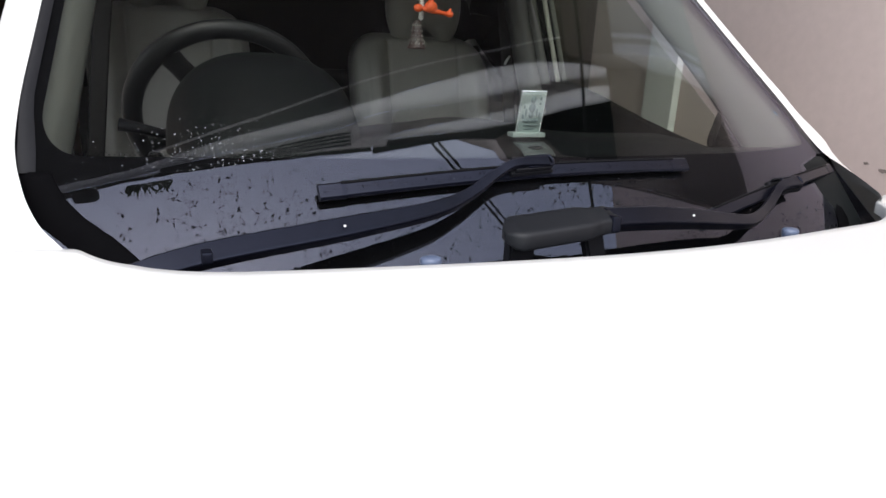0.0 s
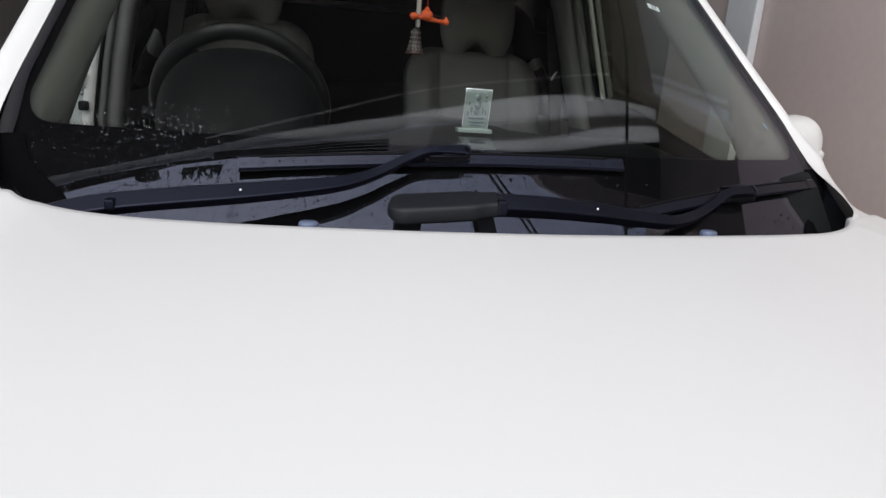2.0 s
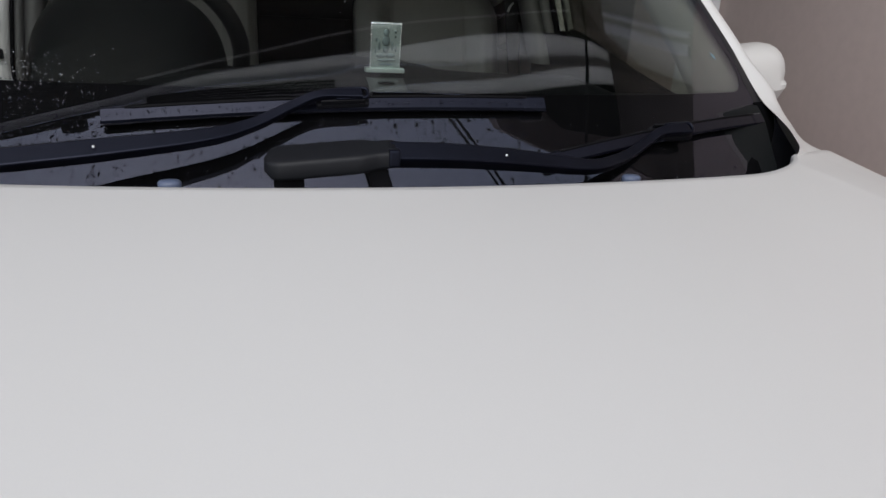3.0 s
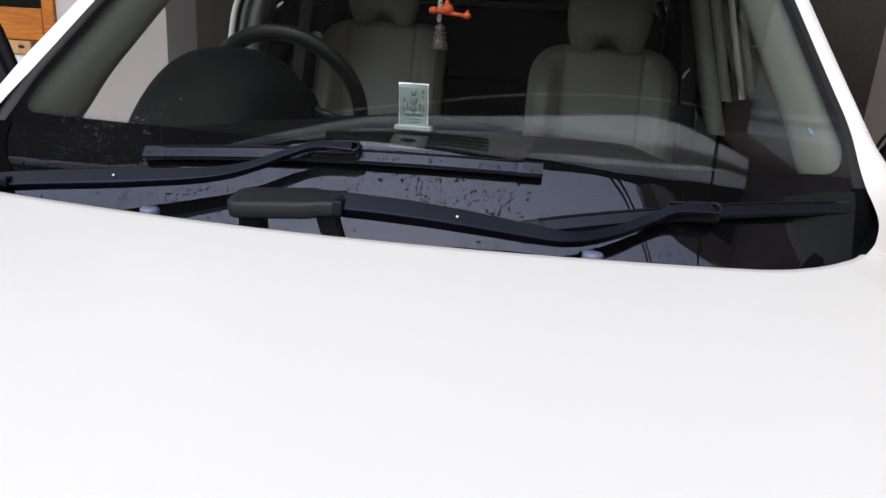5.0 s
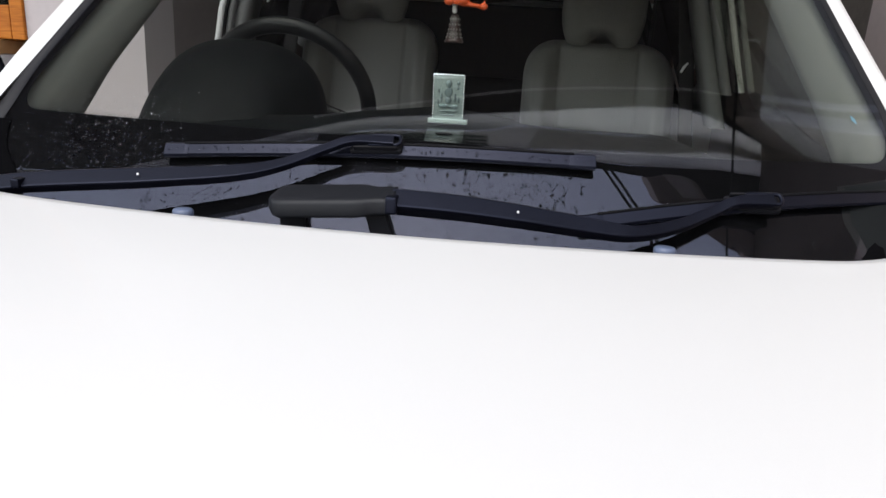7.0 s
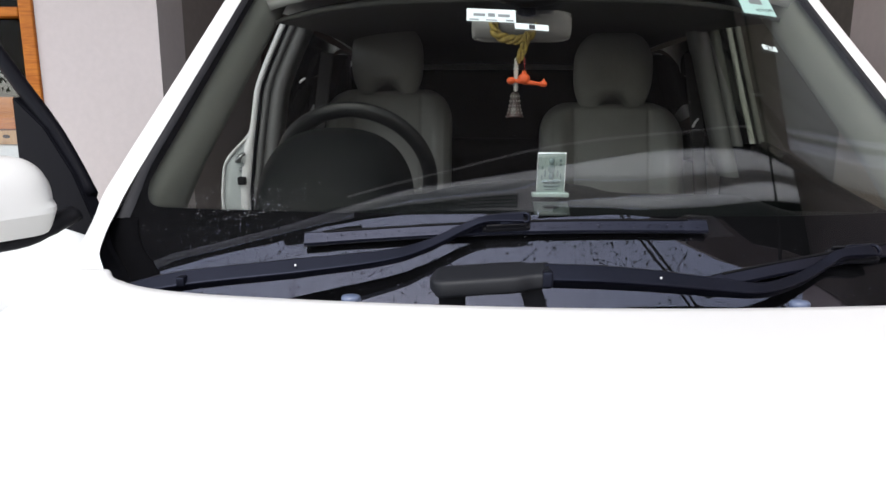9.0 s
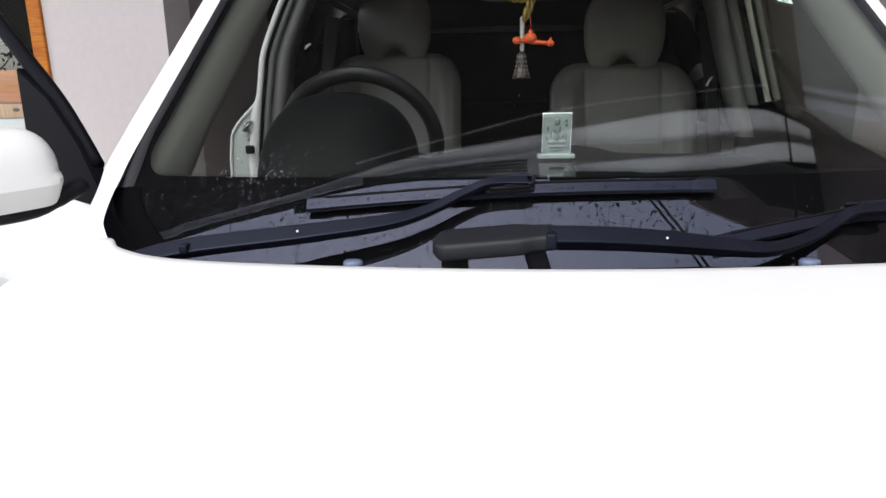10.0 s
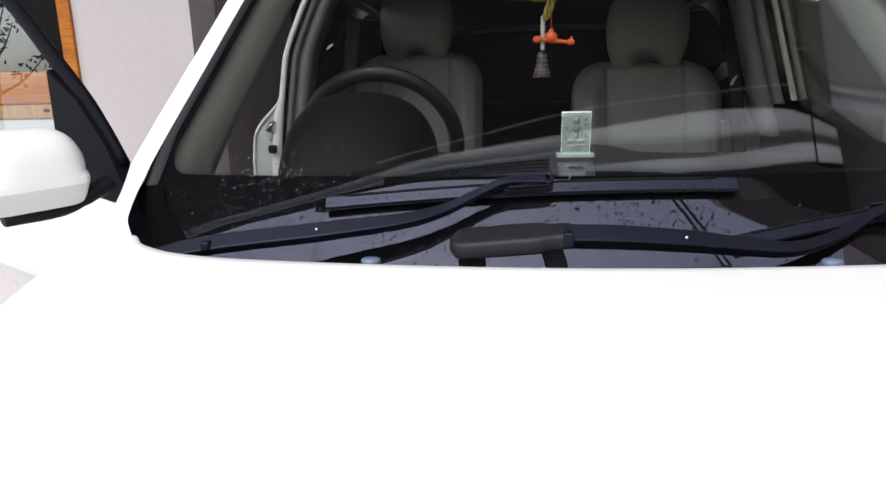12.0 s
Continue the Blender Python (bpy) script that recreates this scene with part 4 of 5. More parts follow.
part("arm_cap", cap, material("worn_black_plastic", (0.0075, 0.0082, 0.0105), 0.5, vary=0.12, grain=300, spec=0.3, bump=0.05, bump_scale=900), arm_b, "thick black pivot cover")
part("arm_joint", box(-0.040, -0.026, -0.004, 0.036, 1.112, 1.134, 0.003), WIPER, arm_b, smooth=False)
part("pivot_leg", slab([(-0.176, 1.03), (-0.140, 1.03), (-0.140, 1.105), (-0.176, 1.105)], "y", 0.016, 0.036, bevel=0.003), BLACK, arm_b, smooth=False)
part("pivot_leg", slab([(-0.044, 1.03), (-0.014, 1.03), (-0.040, 1.112), (-0.070, 1.112)], "y", 0.014, 0.030, bevel=0.003), BLACK, arm_b, smooth=False)
blade(0.205, 1.096, 0.662, 1.136, arm_b, 0.010)
connector((0.428, 0.127, 1.139), arm_b)
for p, par in (((-0.377, 0.050, 1.1275), arm_a), ((0.119, 0.020, 1.1225), arm_b)):
    part("spray_hole", sphere(p, (0.0017, 0.0017, 0.0017), 8, 6), WHITE_WALL, par, "tiny white spray hole")

# cowl below the glass, end covers and washer nozzles
cowl = []
for i in range(41):
    x = -0.70 + 1.40 * i / 40
    y = bonnet_edge(x)
    cowl.append([(x, y - 0.03, 1.05), (x, y + 0.02, 1.035), (x, glass_y(x, 1.06) - 0.012, 1.050), (x, glass_y(x, 1.06) + 0.01, 1.062)])
part("cowl", grid(cowl)[0], BLACK, car, "black plastic cowl")
for s in (-1, 1):
    rows = []
    for i in range(17):
        z = 1.055 + 0.109 * i / 16
        edge = float(np.interp(z, (1.055, 1.07, 1.10, 1.123, 1.137, 1.152, 1.17), (0.585, 0.615, 0.650, 0.684, 0.698, 0.707, 0.713))) - 0.004
        w = 0.034 - 0.008 * (i / 16) ** 2
        rows.append([(s * x, glass_y(s * x, z) - d, z + 0.4 * d) for x, d in ((edge + 0.036, -0.002), (edge + 0.004, 0.004), (edge - 0.4 * w, 0.005), (edge - 0.9 * w, 0.004), (edge - w, 0.0005))])
    moulding, vs = grid(rows)
    moulding.faces.new(vs[-1])
    part("corner_cover", moulding, FRIT, car, "black corner moulding")
    side = []
    for k in range(25):
        z = 1.165 + 0.49 * k / 24
        h = min(glass_half(z, s), 0.717 if s < 0 else 0.7035)
        out = 0.011 if s < 0 else 0.003
        w = 0.013 + 0.006 * ease(1.26, 1.17, z)
        side.append([(s * x, glass_y(s * x, z) - d, z) for x, d in ((h, out), (h - 0.35 * w, out - 0.001), (h - 0.8 * w, 0.4 * out), (h - w, 0.0004))])
    part("side_moulding", grid(side)[0], MOULD, car, "satin black strip along the glass")
NOZ = material("pale_blue_plastic", (0.095, 0.12, 0.185), 0.35, vary=0.05)
for x in (-0.291, 0.291):
    nb = bmesh.new()
    prof = [(1.05, 0.010), (1.080, 0.010), (1.091, 0.0125), (1.097, 0.0130), (1.0995, 0.011), (1.1005, 0.004)]
    _, vs = grid([[(x + r * math.cos(a), -0.003 + 0.85 * r * math.sin(a), z) for a in [2 * math.pi * q / 16 for q in range(16)]] for z, r in prof], close_u=True, bm=nb)
    nb.faces.new(vs[-1])
    part("washer_nozzle", nb, NOZ, car, "pale blue washer nozzle")

# ---- small things in the cabin ----
SILVER = material("pale_green_silver", (0.46, 0.56, 0.53), 0.32, metal=0.55, vary=0.08)
card = thing("photo_stand", (0.003, 0.295, 1.197), "small silvery embossed plaque on a stand on the dashboard", "plaque")


def lean(x, y, z):
    """Plaque coordinates laid on its slight lean."""
    return Vector((0.003 + x, 0.296 + y - 0.18 * (z - 1.197) + 0.08 * x, z))


pl = bmesh.new()
box(-0.0245, 0.0245, -0.0018, 0.0018, 1.203, 1.273, 0.001, 1, bm=pl)
for v in pl.verts:
    v.co = lean(*v.co)
plate = part("plate", pl, SILVER, card, "pale silver embossed plate", smooth=False)
beads = bmesh.new()
edge_pts = [(-0.022 + 0.044 * k / 10, 1.271) for k in range(11)] + [(s_ * 0.0235, 1.206 + 0.065 * k / 15) for s_ in (-1, 1) for k in range(16)]
for x, z in edge_pts:
    p = lean(x, -0.002, z)
    sphere(p, (0.0016, 0.0012, 0.0016), 6, 4, bm=beads)
part("beaded_rim", beads, CHROME, plate, "silver beaded rim")
relief = bmesh.new()
for cx, cz, rx, rz in ((0.0, 1.2585, 0.0050, 0.0060), (0.0, 1.2465, 0.0065, 0.0085), (0.0, 1.2340, 0.0050, 0.0065), (-0.0075, 1.2240, 0.0085, 0.0036), (0.0075, 1.2240, 0.0085, 0.0036), (0.0, 1.2165, 0.0170, 0.0022), (0.0, 1.2105, 0.0125, 0.0018),
                       (-0.0105, 1.2380, 0.0018, 0.0075), (0.0105, 1.2380, 0.0018, 0.0075), (0.0150, 1.2600, 0.0024, 0.0030), (0.0150, 1.2520, 0.0018, 0.0022), (-0.0150, 1.2470, 0.0016, 0.0034), (0.0160, 1.2340, 0.0016, 0.0050), (-0.0160, 1.2310, 0.0016, 0.0046)):
    sphere(lean(cx, -0.002, cz), (rx, 0.0016, rz), 12, 8, bm=relief)
part("relief", relief, material("worn_silver", (0.20, 0.26, 0.26), 0.4, metal=0.5, vary=0.2), plate, "darker raised ornament")
part("base", box(-0.028, 0.034, 0.287, 0.307, 1.197, 1.2045, 0.0015), SILVER, card, "clear ledge base", smooth=False)

# added grey sheet imitates the plaque's reflection on the dashboard
pad = bmesh.new()
rows = []
for k in range(7):
    y = 0.286 - 0.041 * k / 6
    rows.append([(x, y, float(np.interp(y, DASH_Y, DASH_Z)) + 0.0022) for x in (-0.027, -0.009, 0.012, 0.031)])
part("pad", thick(grid(rows)[0], 0.0015), material("plaque_reflection_grey", (0.06, 0.074, 0.072), 0.4, vary=0.15), card, "plaque's reflection on the dashboard, put in as a grey sheet")
oval = sphere((0.001, 0.262, 1.1845), (0.0135, 0.0075, 0.0022), 20, 8)
part("oval", oval, RUBBER, card, "small black oval")

charm = thing("hanging_charm", (-0.02, 0.70, 1.52), "orange toy figure and small bell hanging on cords from the mirror", "ornament")
GOLD = material("yellow_cloth", (0.40, 0.29, 0.06), 0.7, vary=0.3, grain=150, stain=70, bump=0.3, tint=(0.10, 0.055, 0.015))
ORANGE = material("orange_plastic", (0.93, 0.13, 0.03), 0.42, vary=0.08)
CORD = material("white_cord", (0.62, 0.60, 0.56), 0.8, vary=0.2, grain=300, bump=0.3)
BELL = material("patterned_bell", (0.06, 0.034, 0.03), 0.35, vary=0.7, grain=260, stain=90)
BELL_SILVER = material("bell_silver", (0.13, 0.115, 0.10), 0.35, metal=0.5, vary=0.4, grain=300)
def twisted(path, spread, radius, turns, bm, strands=3):
    """Strands of cloth wound round a path."""
    pts = smooth_path(path, 6)
    n = len(pts)
    for s in range(strands):
        line, rad = [], []
        for k, p in enumerate(pts):
            u = k / (n - 1)
            d = (pts[min(k + 1, n - 1)] - pts[max(k - 1, 0)]).normalized()
            side = d.cross(Vector((0, 1, 0))).normalized()
            a = 2 * math.pi * (turns * u + s / strands)
            w = spread * (1 - 0.75 * max(0.0, (u - 0.8) / 0.2))
            line.append(p + side * (w * math.cos(a)) + Vector((0, w * math.sin(a), 0)))
            rad.append(radius * (0.85 + 0.3 * math.sin(7.3 * u + 2.1 * s)) * (1 - 0.6 * max(0.0, (u - 0.85) / 0.15)))
        tube(line, rad, 7, bm=bm)
    return bm


knot = bmesh.new()
twisted([(-0.082, 0.705, 1.540), (-0.078, 0.702, 1.515), (-0.055, 0.698, 1.500), (-0.028, 0.697, 1.497), (-0.004, 0.700, 1.508), (0.012, 0.704, 1.535)], 0.0065, 0.0062, 2.6, knot)
twisted([(-0.006, 0.698, 1.512), (-0.013, 0.694, 1.492), (-0.020, 0.691, 1.470), (-0.028, 0.69, 1.448)], 0.0055, 0.0055, 1.2, knot)
part("yellow_cloth", knot, GOLD, charm, "knotted yellow and brown cloth")
cords = bmesh.new()
for ph in (0, math.pi):
    tube([(-0.031 + 0.003 * math.sin(k * 1.25 + ph), 0.70 + 0.003 * math.cos(k * 1.25 + ph), 1.458 - 0.0021 * k) for k in range(34)], 0.003, 6, bm=cords)
part("twisted_cord", cords, CORD, charm, "twisted white cord")
part("red_thread", tube([(-0.014, 0.692, 1.46), (-0.013, 0.69, 1.42)], 0.0012, 6), material("red_thread", (0.35, 0.03, 0.03), 0.8, vary=0.1), charm)
toy = bmesh.new()
sphere((-0.014, 0.69, 1.414), (0.014, 0.011, 0.012), bm=toy)
sphere((-0.014, 0.69, 1.425), (0.006, 0.006, 0.007), bm=toy)
sphere((-0.043, 0.688, 1.410), (0.010, 0.008, 0.008), bm=toy)
tube([(-0.036, 0.688, 1.410), (-0.01, 0.69, 1.407), (0.012, 0.69, 1.404), (0.028, 0.69, 1.402)], [0.004, 0.006, 0.004, 0.005], 8, bm=toy)
sphere((0.029, 0.69, 1.403), (0.009, 0.006, 0.007), bm=toy)
tube([(0.029, 0.69, 1.405), (0.031, 0.69, 1.415)], [0.005, 0.001], 6, bm=toy)
part("toy", toy, ORANGE, charm, "bright orange plastic toy")
bell = []
for z, r in ((1.388, 0.003), (1.384, 0.008), (1.376, 0.0095), (1.360, 0.0115), (1.345, 0.014), (1.336, 0.018), (1.331, 0.021), (1.329, 0.019)):
    bell.append([(-0.031 + r * math.cos(a), 0.72 + r * math.sin(a), z) for a in [2 * math.pi * k / 20 for k in range(20)]])
part("bell", grid(bell, close_u=True)[0], BELL, charm, "dark red and silver patterned bell")
for z0, z1, r0, r1 in ((1.382, 1.372, 0.0095, 0.0108), (1.352, 1.343, 0.0138, 0.0152)):
    part("bell_band", grid([[(-0.031 + r * math.cos(a), 0.72 + r * math.sin(a), z) for a in [2 * math.pi * k / 20 for k in range(20)]] for z, r in ((z0, r0), (z1, r1))], close_u=True)[0], BELL_SILVER, charm, "silver patterned band")

studs = bmesh.new()
for z, rr in ((1.377, 0.0102), (1.366, 0.0115), (1.356, 0.0128), (1.347, 0.0147), (1.340, 0.0168)):
    for k in range(12):
        a = 2 * math.pi * (k + 0.5 * (z > 1.36)) / 12
        sphere((-0.031 + rr * math.cos(a), 0.72 + rr * math.sin(a), z), (0.0017, 0.0017, 0.0024), 6, 4, bm=studs)
part("bell_studs", studs, material("bright_bell_silver", (0.30, 0.28, 0.26), 0.35, metal=0.6, vary=0.2), charm, "silver studded pattern")


# ---- stickers on the glass ----
def sticker(name, x0, x1, z0, z1, mat_, label, skew=0.0, marks=(), ink=None):
    """A paper label on the inside of the windscreen, with printed bars."""
    def at(u, v, back):
        x = x0 + (x1 - x0) * u + skew * (v - 0.5)
        z = z0 + (z1 - z0) * v - 0.18 * skew * 0 + (u - 0.5) * tiltz
        return (x, glass_y(x, z) + back, z)
    tiltz = -0.006 if name != "round" else 0
    t = thing(name, at(0.5, 0.5, 0.003), label, "sticker")
    rows = [[at(u / 4, v / 2, 0.0025) for u in range(5)] for v in range(3)]
    part("paper", thick(grid(rows)[0], 0.0004), mat_, t, smooth=False)
    for u0, u1, v0, v1 in marks:
        part("printed_bar", grid([[at(u0, v0, 0.0012), at(u1, v0, 0.0012)], [at(u0, v1, 0.0012), at(u1, v1, 0.0012)]])[0], ink, t, smooth=False)
    return t


PAPER = material("pale_paper", (0.72, 0.80, 0.80), 0.6, vary=0.03)
INK = material("black_ink", (0.03, 0.03, 0.035), 0.6, vary=0.1)
GREY_INK = material("grey_ink", (0.22, 0.24, 0.25), 0.6, vary=0.1)
BLUE_INK = material("pale_green_paper", (0.50, 0.72, 0.68), 0.6, vary=0.05)
sticker("toll_sticker", -0.143, -0.043, 1.520, 1.549, PAPER, "white and blue toll tag sticker on the windscreen", marks=((0.14, 0.38, 0.4, 0.62), (0.64, 0.88, 0.4, 0.62), (0.44, 0.58, 0.38, 0.66), (0.05, 0.25, 0.08, 0.18), (0.4, 0.62, 0.08, 0.16), (0.8, 0.95, 0.08, 0.2)), ink=GREY_INK)
sticker("code_sticker", -0.046, 0.021, 1.501, 1.514, PAPER, "narrow white sticker with a black square on the windscreen", marks=((0.42, 0.60, 0.12, 0.88),), ink=INK)
sticker("number_sticker", 0.449, 0.479, 1.462, 1.473, PAPER, "small white sticker with a black number on the windscreen")
sticker("doctor_sticker", 0.442, 0.520, 1.545, 1.61, BLUE_INK, "pale green printed sticker at the top of the windscreen", marks=((0.3, 0.7, 0.4, 0.85),), ink=GREY_INK)

sticker("dot_sticker", 0.633, 0.640, 1.236, 1.243, material("blue_paper", (0.14, 0.30, 0.38), 0.6, vary=0.1), "tiny pale blue dot sticker low on the windscreen")


def lettering(name, body, size, x, z, label):
    """Words printed on the inside of the glass, read from outside."""
    cu = bpy.data.curves.new(name, "FONT")
    cu.body, cu.size, cu.extrude, cu.align_x, cu.align_y = body, size, 0.0002, "CENTER", "CENTER"
    ob = new(name, cu)
    cu.materials.append(INK)
    # the glass leans back by its slope and turns with its curve
    ob.matrix_world = Matrix.Translation((x, glass_y(x, z) + 0.001, z)) @ Matrix.Rotation(math.atan(0.20 * x / 0.73 ** 2), 4, "Z") @ Matrix.Rotation(math.atan2(1, 1.15), 4, "X")
    return ob


for nm, body, size, x, z, own in (("digits", "27", 0.0165, 0.464, 1.4675, "number_sticker"), ("word", "DOCTOR", 0.013, 0.485, 1.556, "doctor_sticker")):
    t_ob = lettering(nm, body, size, x, z, "")
    holder = bpy.data.objects[own]
    t_ob.parent = holder
    t_ob.matrix_parent_inverse = Matrix.Translation(-holder.location)

# ---- rain on the windscreen ----
rng = random.Random(4)
WATER = bpy.data.materials.new("water_drop")
WATER.use_nodes = True
wb = WATER.node_tree.nodes["Principled BSDF"]
# dark tint stands in for the sky reflection lost under each drop
wb.inputs["Base Color"].default_value = (0.10, 0.105, 0.13, 1)
wb.inputs["Roughness"].default_value, wb.inputs["IOR"].default_value, wb.inputs["Transmission Weight"].default_value = 0.02, 1.33, 1.0
drops = bmesh.new()


def drop(x, z, r, stretch=1.0, lift=0.0006, high=1.0):
    c = on_glass(x, z, lift)
    e1 = Vector((1, 0.45 * x, 0)).normalized()
    n = Vector((0.22 * x, -0.656, 0.755)).normalized()
    e2 = n.cross(e1).normalized()
    vs = []
    for i, (h, k) in enumerate(((0.0, 1.0), (0.24, 0.82), (0.36, 0.42))):
        vs.append([drops.verts.new(c + e1 * (r * k * math.cos(a)) + e2 * (r * k * stretch * math.sin(a)) + n * (r * h * high)) for a in [2 * math.pi * q / 8 for q in range(8)]])
    top = drops.verts.new(c + n * (r * 0.40 * high))
    for i in range(2):
        for q in range(8):
            drops.faces.new((vs[i][q], vs[i][(q + 1) % 8], vs[i + 1][(q + 1) % 8], vs[i + 1][q]))
    for q in range(8):
        drops.faces.new((vs[2][q], vs[2][(q + 1) % 8], top))


SIZES = (0.0005, 0.0006, 0.0007, 0.0008, 0.0010, 0.0010, 0.0012, 0.0014, 0.0017, 0.0021)
# trickles that broke up into beads
for _ in range(85):
    x0, z = rng.uniform(-0.58, 0.22), rng.uniform(1.12, 1.172)
    drift, end = rng.gauss(0, 0.05), rng.uniform(1.065, 1.12)
    while z > end:
        drop(x0 + drift * (1.17 - z) + rng.gauss(0, 0.0010), z, rng.choice(SIZES[:9]), rng.uniform(0.8, 1.4))
        z -= rng.choice((0.0045, 0.006, 0.008, 0.011, 0.015))
# loose beads, in loose clusters
for _ in range(420):
    cx, cz = rng.uniform(-0.62, 0.36), rng.uniform(1.070, 1.170)
    for _ in range(rng.choice((1, 2, 3, 5))):
        x, z = cx + rng.gauss(0, 0.022), cz + rng.gauss(0, 0.014)
        if 1.062 < z < 1.176 - 0.09 * max(0.0, -x - 0.35) - 0.9 * max(0.0, x - 0.18):
            drop(x, z, 0.85 * rng.choice(SIZES), rng.uniform(0.8, 1.6))
# fat beads above the short wiper arm
for k in range(60):
    drop(-0.06 + 0.27 * ((k * 0.618) % 1), rng.uniform(1.105, 1.158), rng.choice((0.0016, 0.0019, 0.0022, 0.0026)), rng.uniform(0.9, 1.5), 0.0006, 0.8)
for _ in range(150):
    drop(rng.uniform(0.28, 0.56), rng.uniform(1.062, 1.098), rng.choice(SIZES), rng.uniform(0.8, 1.3))
for _ in range(60):
    drop(rng.uniform(-0.7, 0.65), rng.uniform(1.17, 1.5), rng.choice(SIZES[:6]), 1.0)
for _ in range(190):
    u = rng.random()
    drop(-0.381 + 0.598 * u, 1.141 + 0.023 * u + 0.008 * math.sin(math.pi * u) + rng.uniform(-0.004, 0.003), rng.choice(SIZES[:8]), 1.0, 0.0152)
tagged(obj("rain_drops", drops, WATER), "rain drops and runs on the lower windscreen, tinted dark for the sky reflection they block", "water drops", "", "stuff")

# spray on the driver's side of the glass, pale to stand in for refracted light
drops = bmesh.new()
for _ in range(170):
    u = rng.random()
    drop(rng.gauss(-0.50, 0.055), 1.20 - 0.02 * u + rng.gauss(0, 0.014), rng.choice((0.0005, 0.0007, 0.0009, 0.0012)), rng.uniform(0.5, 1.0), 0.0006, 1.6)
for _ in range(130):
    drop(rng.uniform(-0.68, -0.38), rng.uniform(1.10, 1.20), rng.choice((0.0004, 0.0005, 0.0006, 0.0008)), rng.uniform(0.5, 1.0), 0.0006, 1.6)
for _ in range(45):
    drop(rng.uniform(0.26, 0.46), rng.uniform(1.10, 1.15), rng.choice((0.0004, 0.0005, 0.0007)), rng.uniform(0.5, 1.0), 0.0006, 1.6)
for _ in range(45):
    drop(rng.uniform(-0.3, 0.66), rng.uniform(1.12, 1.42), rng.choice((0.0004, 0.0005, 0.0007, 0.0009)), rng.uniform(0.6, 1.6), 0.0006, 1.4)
SPRAY = bpy.data.materials.new("glinting_water")
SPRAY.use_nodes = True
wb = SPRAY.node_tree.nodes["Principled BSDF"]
# whitish base paints the glints of light passing through the specks
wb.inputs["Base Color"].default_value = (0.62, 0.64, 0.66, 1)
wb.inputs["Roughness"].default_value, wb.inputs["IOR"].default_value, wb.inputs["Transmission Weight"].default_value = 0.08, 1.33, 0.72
tagged(obj("dried_spray", drops, SPRAY), "water specks across the glass, their glints put into a pale colour", "water drops", "", "stuff")

# ---- wooden window in the house wall ----
win_thing = thing("window_west", (WX1 - 0.6, 1.93, WZ0), "varnished orange wooden window with dark panes in the pale wall", "window", "", "structure")
part("window_sill", box(WX0 - 0.05, WX1 - 0.105, 1.89, 2.12, WZ0 - 0.06, WZ0 - 0.002, 0.006), PINE, win_thing, "knotty pale pine sill", smooth=False)
part("knot", sphere((-2.046, 1.890, 1.243), (0.016, 0.003, 0.008), 14, 8), DARK_WOOD, win_thing, "dark knot in the sill")
part("plaster_ledge", box(WX0 - 0.05, WX1 - 0.105, 1.90, 2.18, WZ0 - 0.12, WZ0 - 0.062, 0.006), WHITE_WALL, win_thing, "chipped white plaster ledge", smooth=False)
for x0, x1, z0, z1 in ((WX1 - 0.058, WX1, WZ0, WZ1), (WX0, WX0 + 0.07, WZ0, WZ1), (WX0 + 0.07, WX1 - 0.058, WZ0, WZ0 + 0.135), (WX0 + 0.07, WX1 - 0.058, WZ1 - 0.1, WZ1), (WX1 - 0.75, WX1 - 0.66, WZ0 + 0.135, WZ1 - 0.1), (WX0 + 0.07, WX1 - 0.058, 1.72, 1.76)):
    part("window_frame", box(x0 + 0.001, x1 - 0.001, 1.915, 2.02, z0 + 0.001, z1 - 0.001, 0.006), ORANGE_WOOD, win_thing, "varnished orange wood", smooth=False)
part("pane", box(WX0 + 0.07, WX1 - 0.058, 1.975, 1.981, WZ0 + 0.13, WZ1 - 0.1), glass_material("window_pane", (0.35, 0.33, 0.30), 1.15), win_thing, "dark glass", smooth=False)
# added dark sheet gives the panes the darkness of an unlit room
structure("wall_behind_window", box(WX0 - 0.1, WX1 + 0.1, 2.60, 2.70, 0.9, 2.8), DARK_WOOD, "dark sheet standing in for the unlit room behind the window")

# ---- cables and a lamp at the porch edge, mirrored in the glass ----
CABLE = material("black_cable", (0.012, 0.012, 0.012), 0.6, vary=0.1)
for k in (0.0, 0.07):
    tagged(obj("overhead_cable", tube([(-2.9 + k, 4.0, 5.4), (1.1 + k, 0.19, 5.0), (1.5 + k, -0.2, 5.0), (7.5 + k, -6.2, 5.6)], 0.012, 6), CABLE), "thin black overhead cable slung between the houses", "cable", "overhead cables")
tagged(obj("wall_cable", tube(smooth_path([(1.485, 2.0, 3.06), (1.485, 0.9, 3.05), (1.485, 0.0, 3.10), (1.60, -1.2, 3.15), (1.6, -8.0, 3.3)], 5), 0.011, 6), CABLE), "black cable clipped along the pink wall", "cable")
for k in range(4):
    tagged(obj("gutter_cable", tube([(-0.86, 0.232 + 0.008 * k, 3.222), (-0.4, 0.212 + 0.011 * k, 3.222), (0.06, 0.208 + 0.016 * k, 3.222)], 0.0045, 6), CABLE), "thin black cable along the porch gutter", "cable", "gutter cables")
lamp_t = thing("porch_lamp", (-1.185, 0.18, 3.22), "small black lamp on the porch gutter", "lamp")
part("housing", box(-1.24, -1.13, 0.12, 0.19, 3.10, 3.20, 0.03), BLACK, lamp_t)
part("bracket", tube([(-1.185, 0.20, 3.25), (-1.185, 0.17, 3.22), (-1.185, 0.155, 3.19)], 0.012, 8), BLACK, lamp_t)
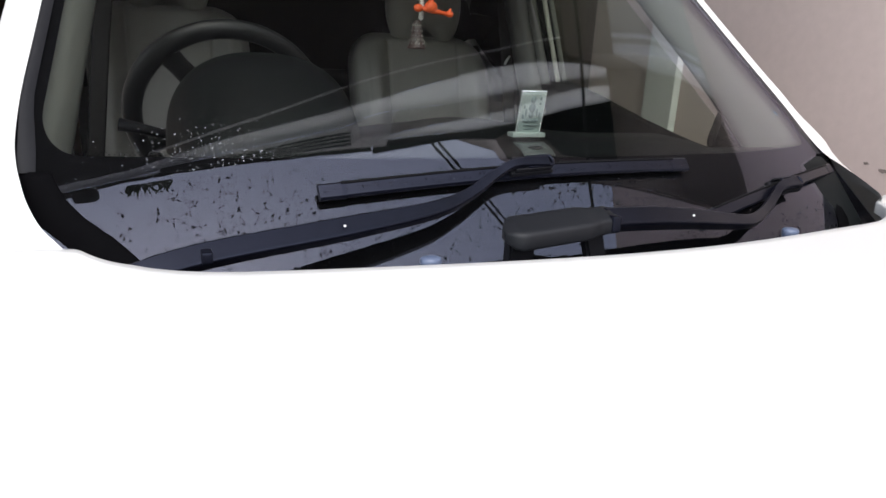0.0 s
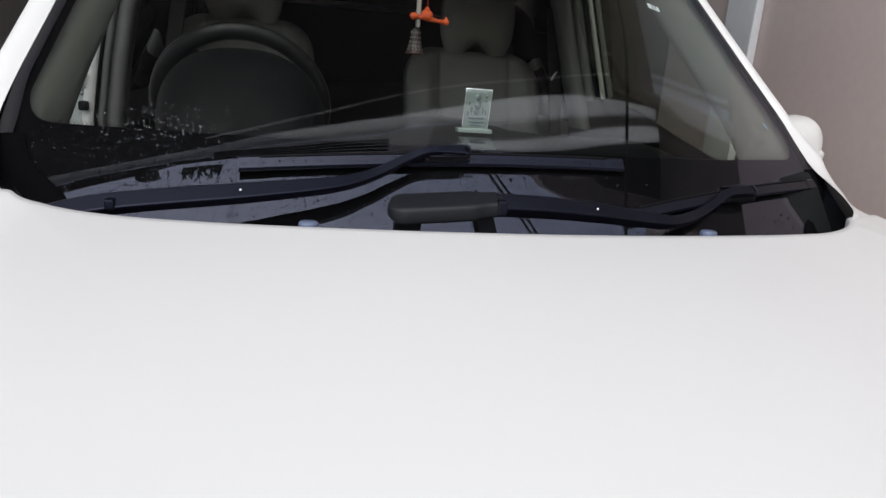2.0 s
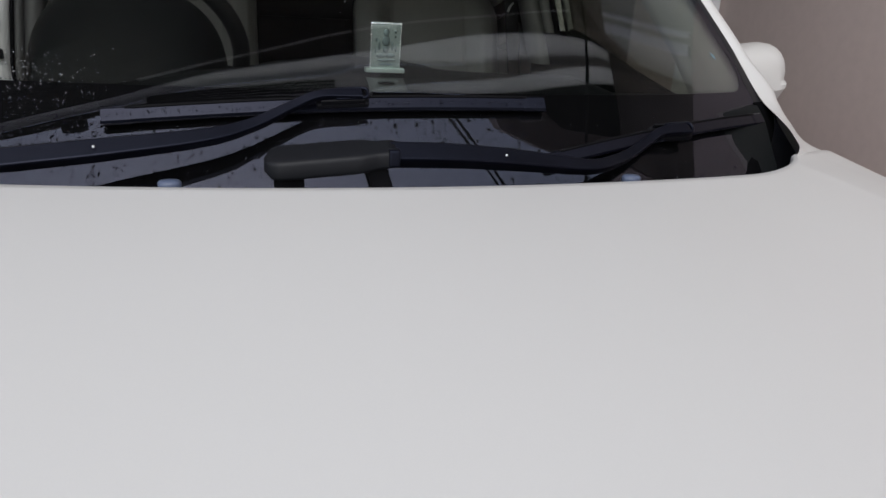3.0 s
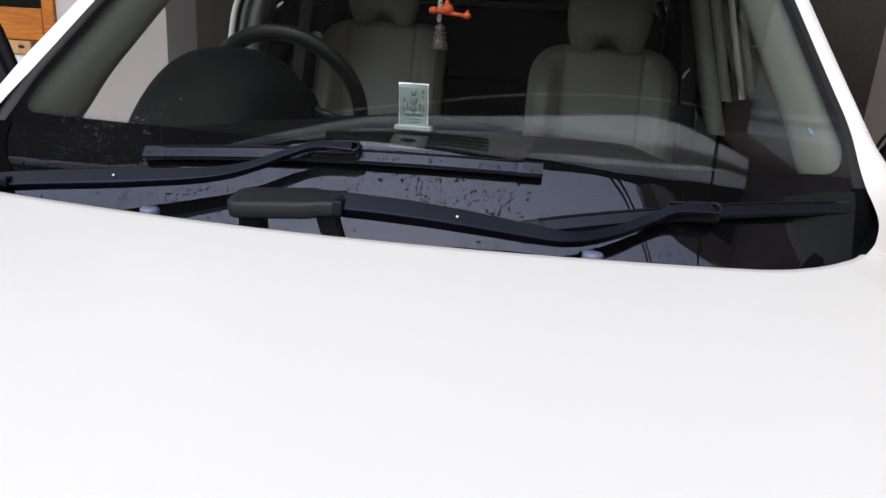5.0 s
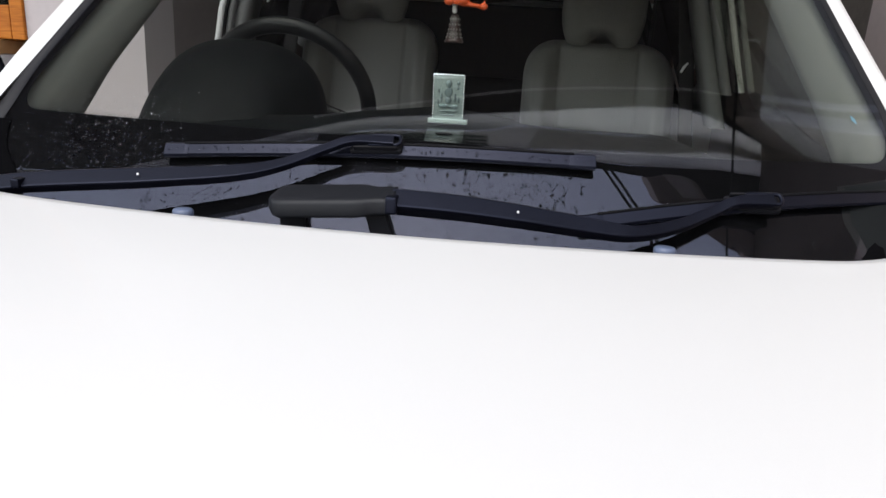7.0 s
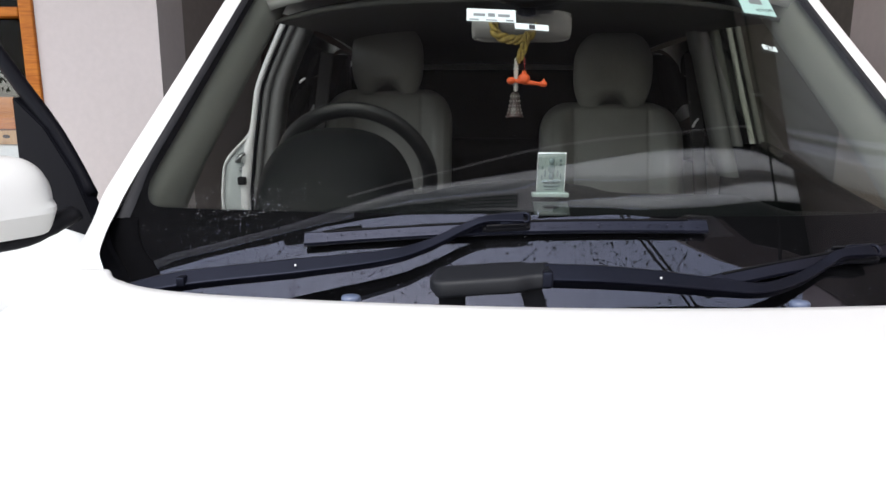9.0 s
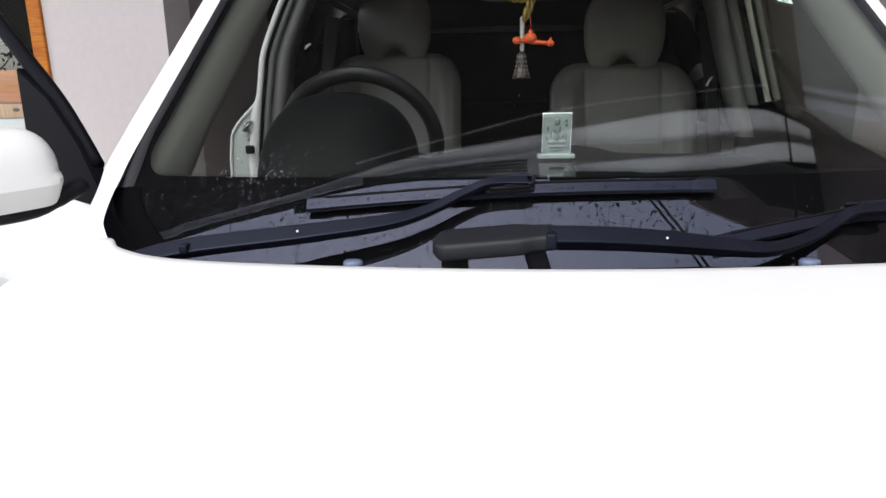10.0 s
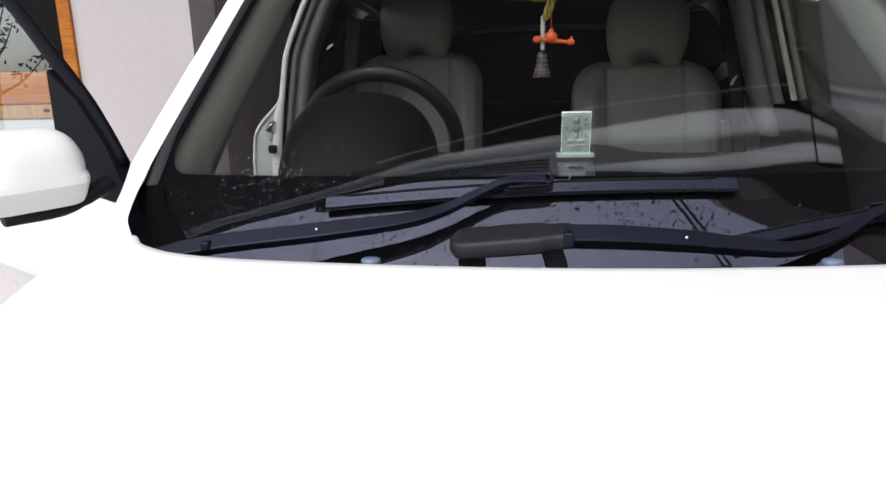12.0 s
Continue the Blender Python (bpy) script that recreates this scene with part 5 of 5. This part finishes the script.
LEAF = material("dark_leaf", (0.03, 0.05, 0.02), 0.6, vary=0.3)
garden_tree = thing("garden_tree", (-7.9, 2.5, 0), "slender garden tree with sparse dark leaves beyond the house", "tree")
limbs = tube(smooth_path([(-7.9, 2.5, 0), (-7.86, 2.48, 0.8), (-7.8, 2.4, 1.5), (-7.72, 2.3, 2.3), (-7.7, 2.25, 2.9)], 4), [0.06 - 0.003 * k for k in range(17)], 8)
tips = []
for k in range(11):
    z0 = 0.95 + 0.17 * k
    a = k * 2.4
    tip = Vector((-7.8 + 0.55 * math.cos(a), 2.36 + 0.5 * math.sin(a), z0 + 0.45))
    tube(smooth_path([(-7.83, 2.42, z0), ((-7.83 + tip.x) / 2, (2.42 + tip.y) / 2, z0 + 0.16), tip], 4), [0.018 - 0.0018 * q for q in range(9)], 6, bm=limbs)
    tips.append((Vector((-7.83, 2.42, z0)), tip))
part("trunk", limbs, material("grey_bark", (0.12, 0.10, 0.08), 0.9, vary=0.3, bump=0.4), garden_tree)
leaves = bmesh.new()
for base, tip in tips:
    for _ in range(34):
        c = base.lerp(tip, rng.uniform(0.25, 1.08)) + Vector((rng.gauss(0, 0.06), rng.gauss(0, 0.06), rng.gauss(0, 0.06)))
        d = Vector((rng.gauss(0, 1), rng.gauss(0, 1), rng.gauss(-0.3, 0.6))).normalized()
        n = d.orthogonal().normalized()
        e, long_, wide = d.cross(n), rng.uniform(0.05, 0.09), rng.uniform(0.014, 0.024)
        q = [c, c + d * long_ * 0.4 + e * wide + n * 0.006, c + d * long_, c + d * long_ * 0.4 - e * wide + n * 0.006]
        leaves.faces.new([leaves.verts.new(p) for p in q])
part("crown", leaves, LEAF, garden_tree, "sparse small dark green leaves", smooth=False)
fern = bmesh.new()
for k in range(16):
    x = -1.01 + 0.19 * k / 15
    tube([(x, 0.18, 3.22), (x - 0.01 + rng.gauss(0, 0.010), 0.150, 3.20), (x - 0.015 + rng.gauss(0, 0.015), 0.132 - rng.uniform(0, 0.03), 3.18)], [0.010, 0.008, 0.001], 5, bm=fern)
tagged(obj("creeper", fern, LEAF), "dark spiky creeper leaves hanging over the gutter", "plant")

# ---- scuffs on the pink wall ----
SCUFF = material("bare_plaster_patch", (0.25, 0.205, 0.185), 0.9, vary=0.3, grain=90, bump=0.3)
for cy, cz, ry, rz in ((0.536, 1.20, 0.012, 0.010), (0.64, 1.045, 0.030, 0.010), (0.70, 1.06, 0.016, 0.007), (0.36, 0.98, 0.014, 0.010), (0.40, 1.005, 0.008, 0.005), (0.20, 1.10, 0.02, 0.006)):
    sc = bmesh.new()
    ring_ = [sc.verts.new((1.4975, cy + 0.7 * ry * math.cos(a) * rng.uniform(0.55, 1.15), cz + 0.7 * rz * math.sin(a) * rng.uniform(0.55, 1.15))) for a in [2 * math.pi * k / 14 for k in range(14)]]
    sc.faces.new(ring_)
    tagged(obj("wall_scuff", sc, SCUFF), "small dark chipped patch in the plaster", "", "", "structure")
blister = sphere((1.502, 0.55, 1.40), (0.0032, 0.034, 0.028), 18, 10)
tagged(obj("trim_blister", blister, PLASTER_PINK), "raised blister in the pink plaster", "", "", "structure")
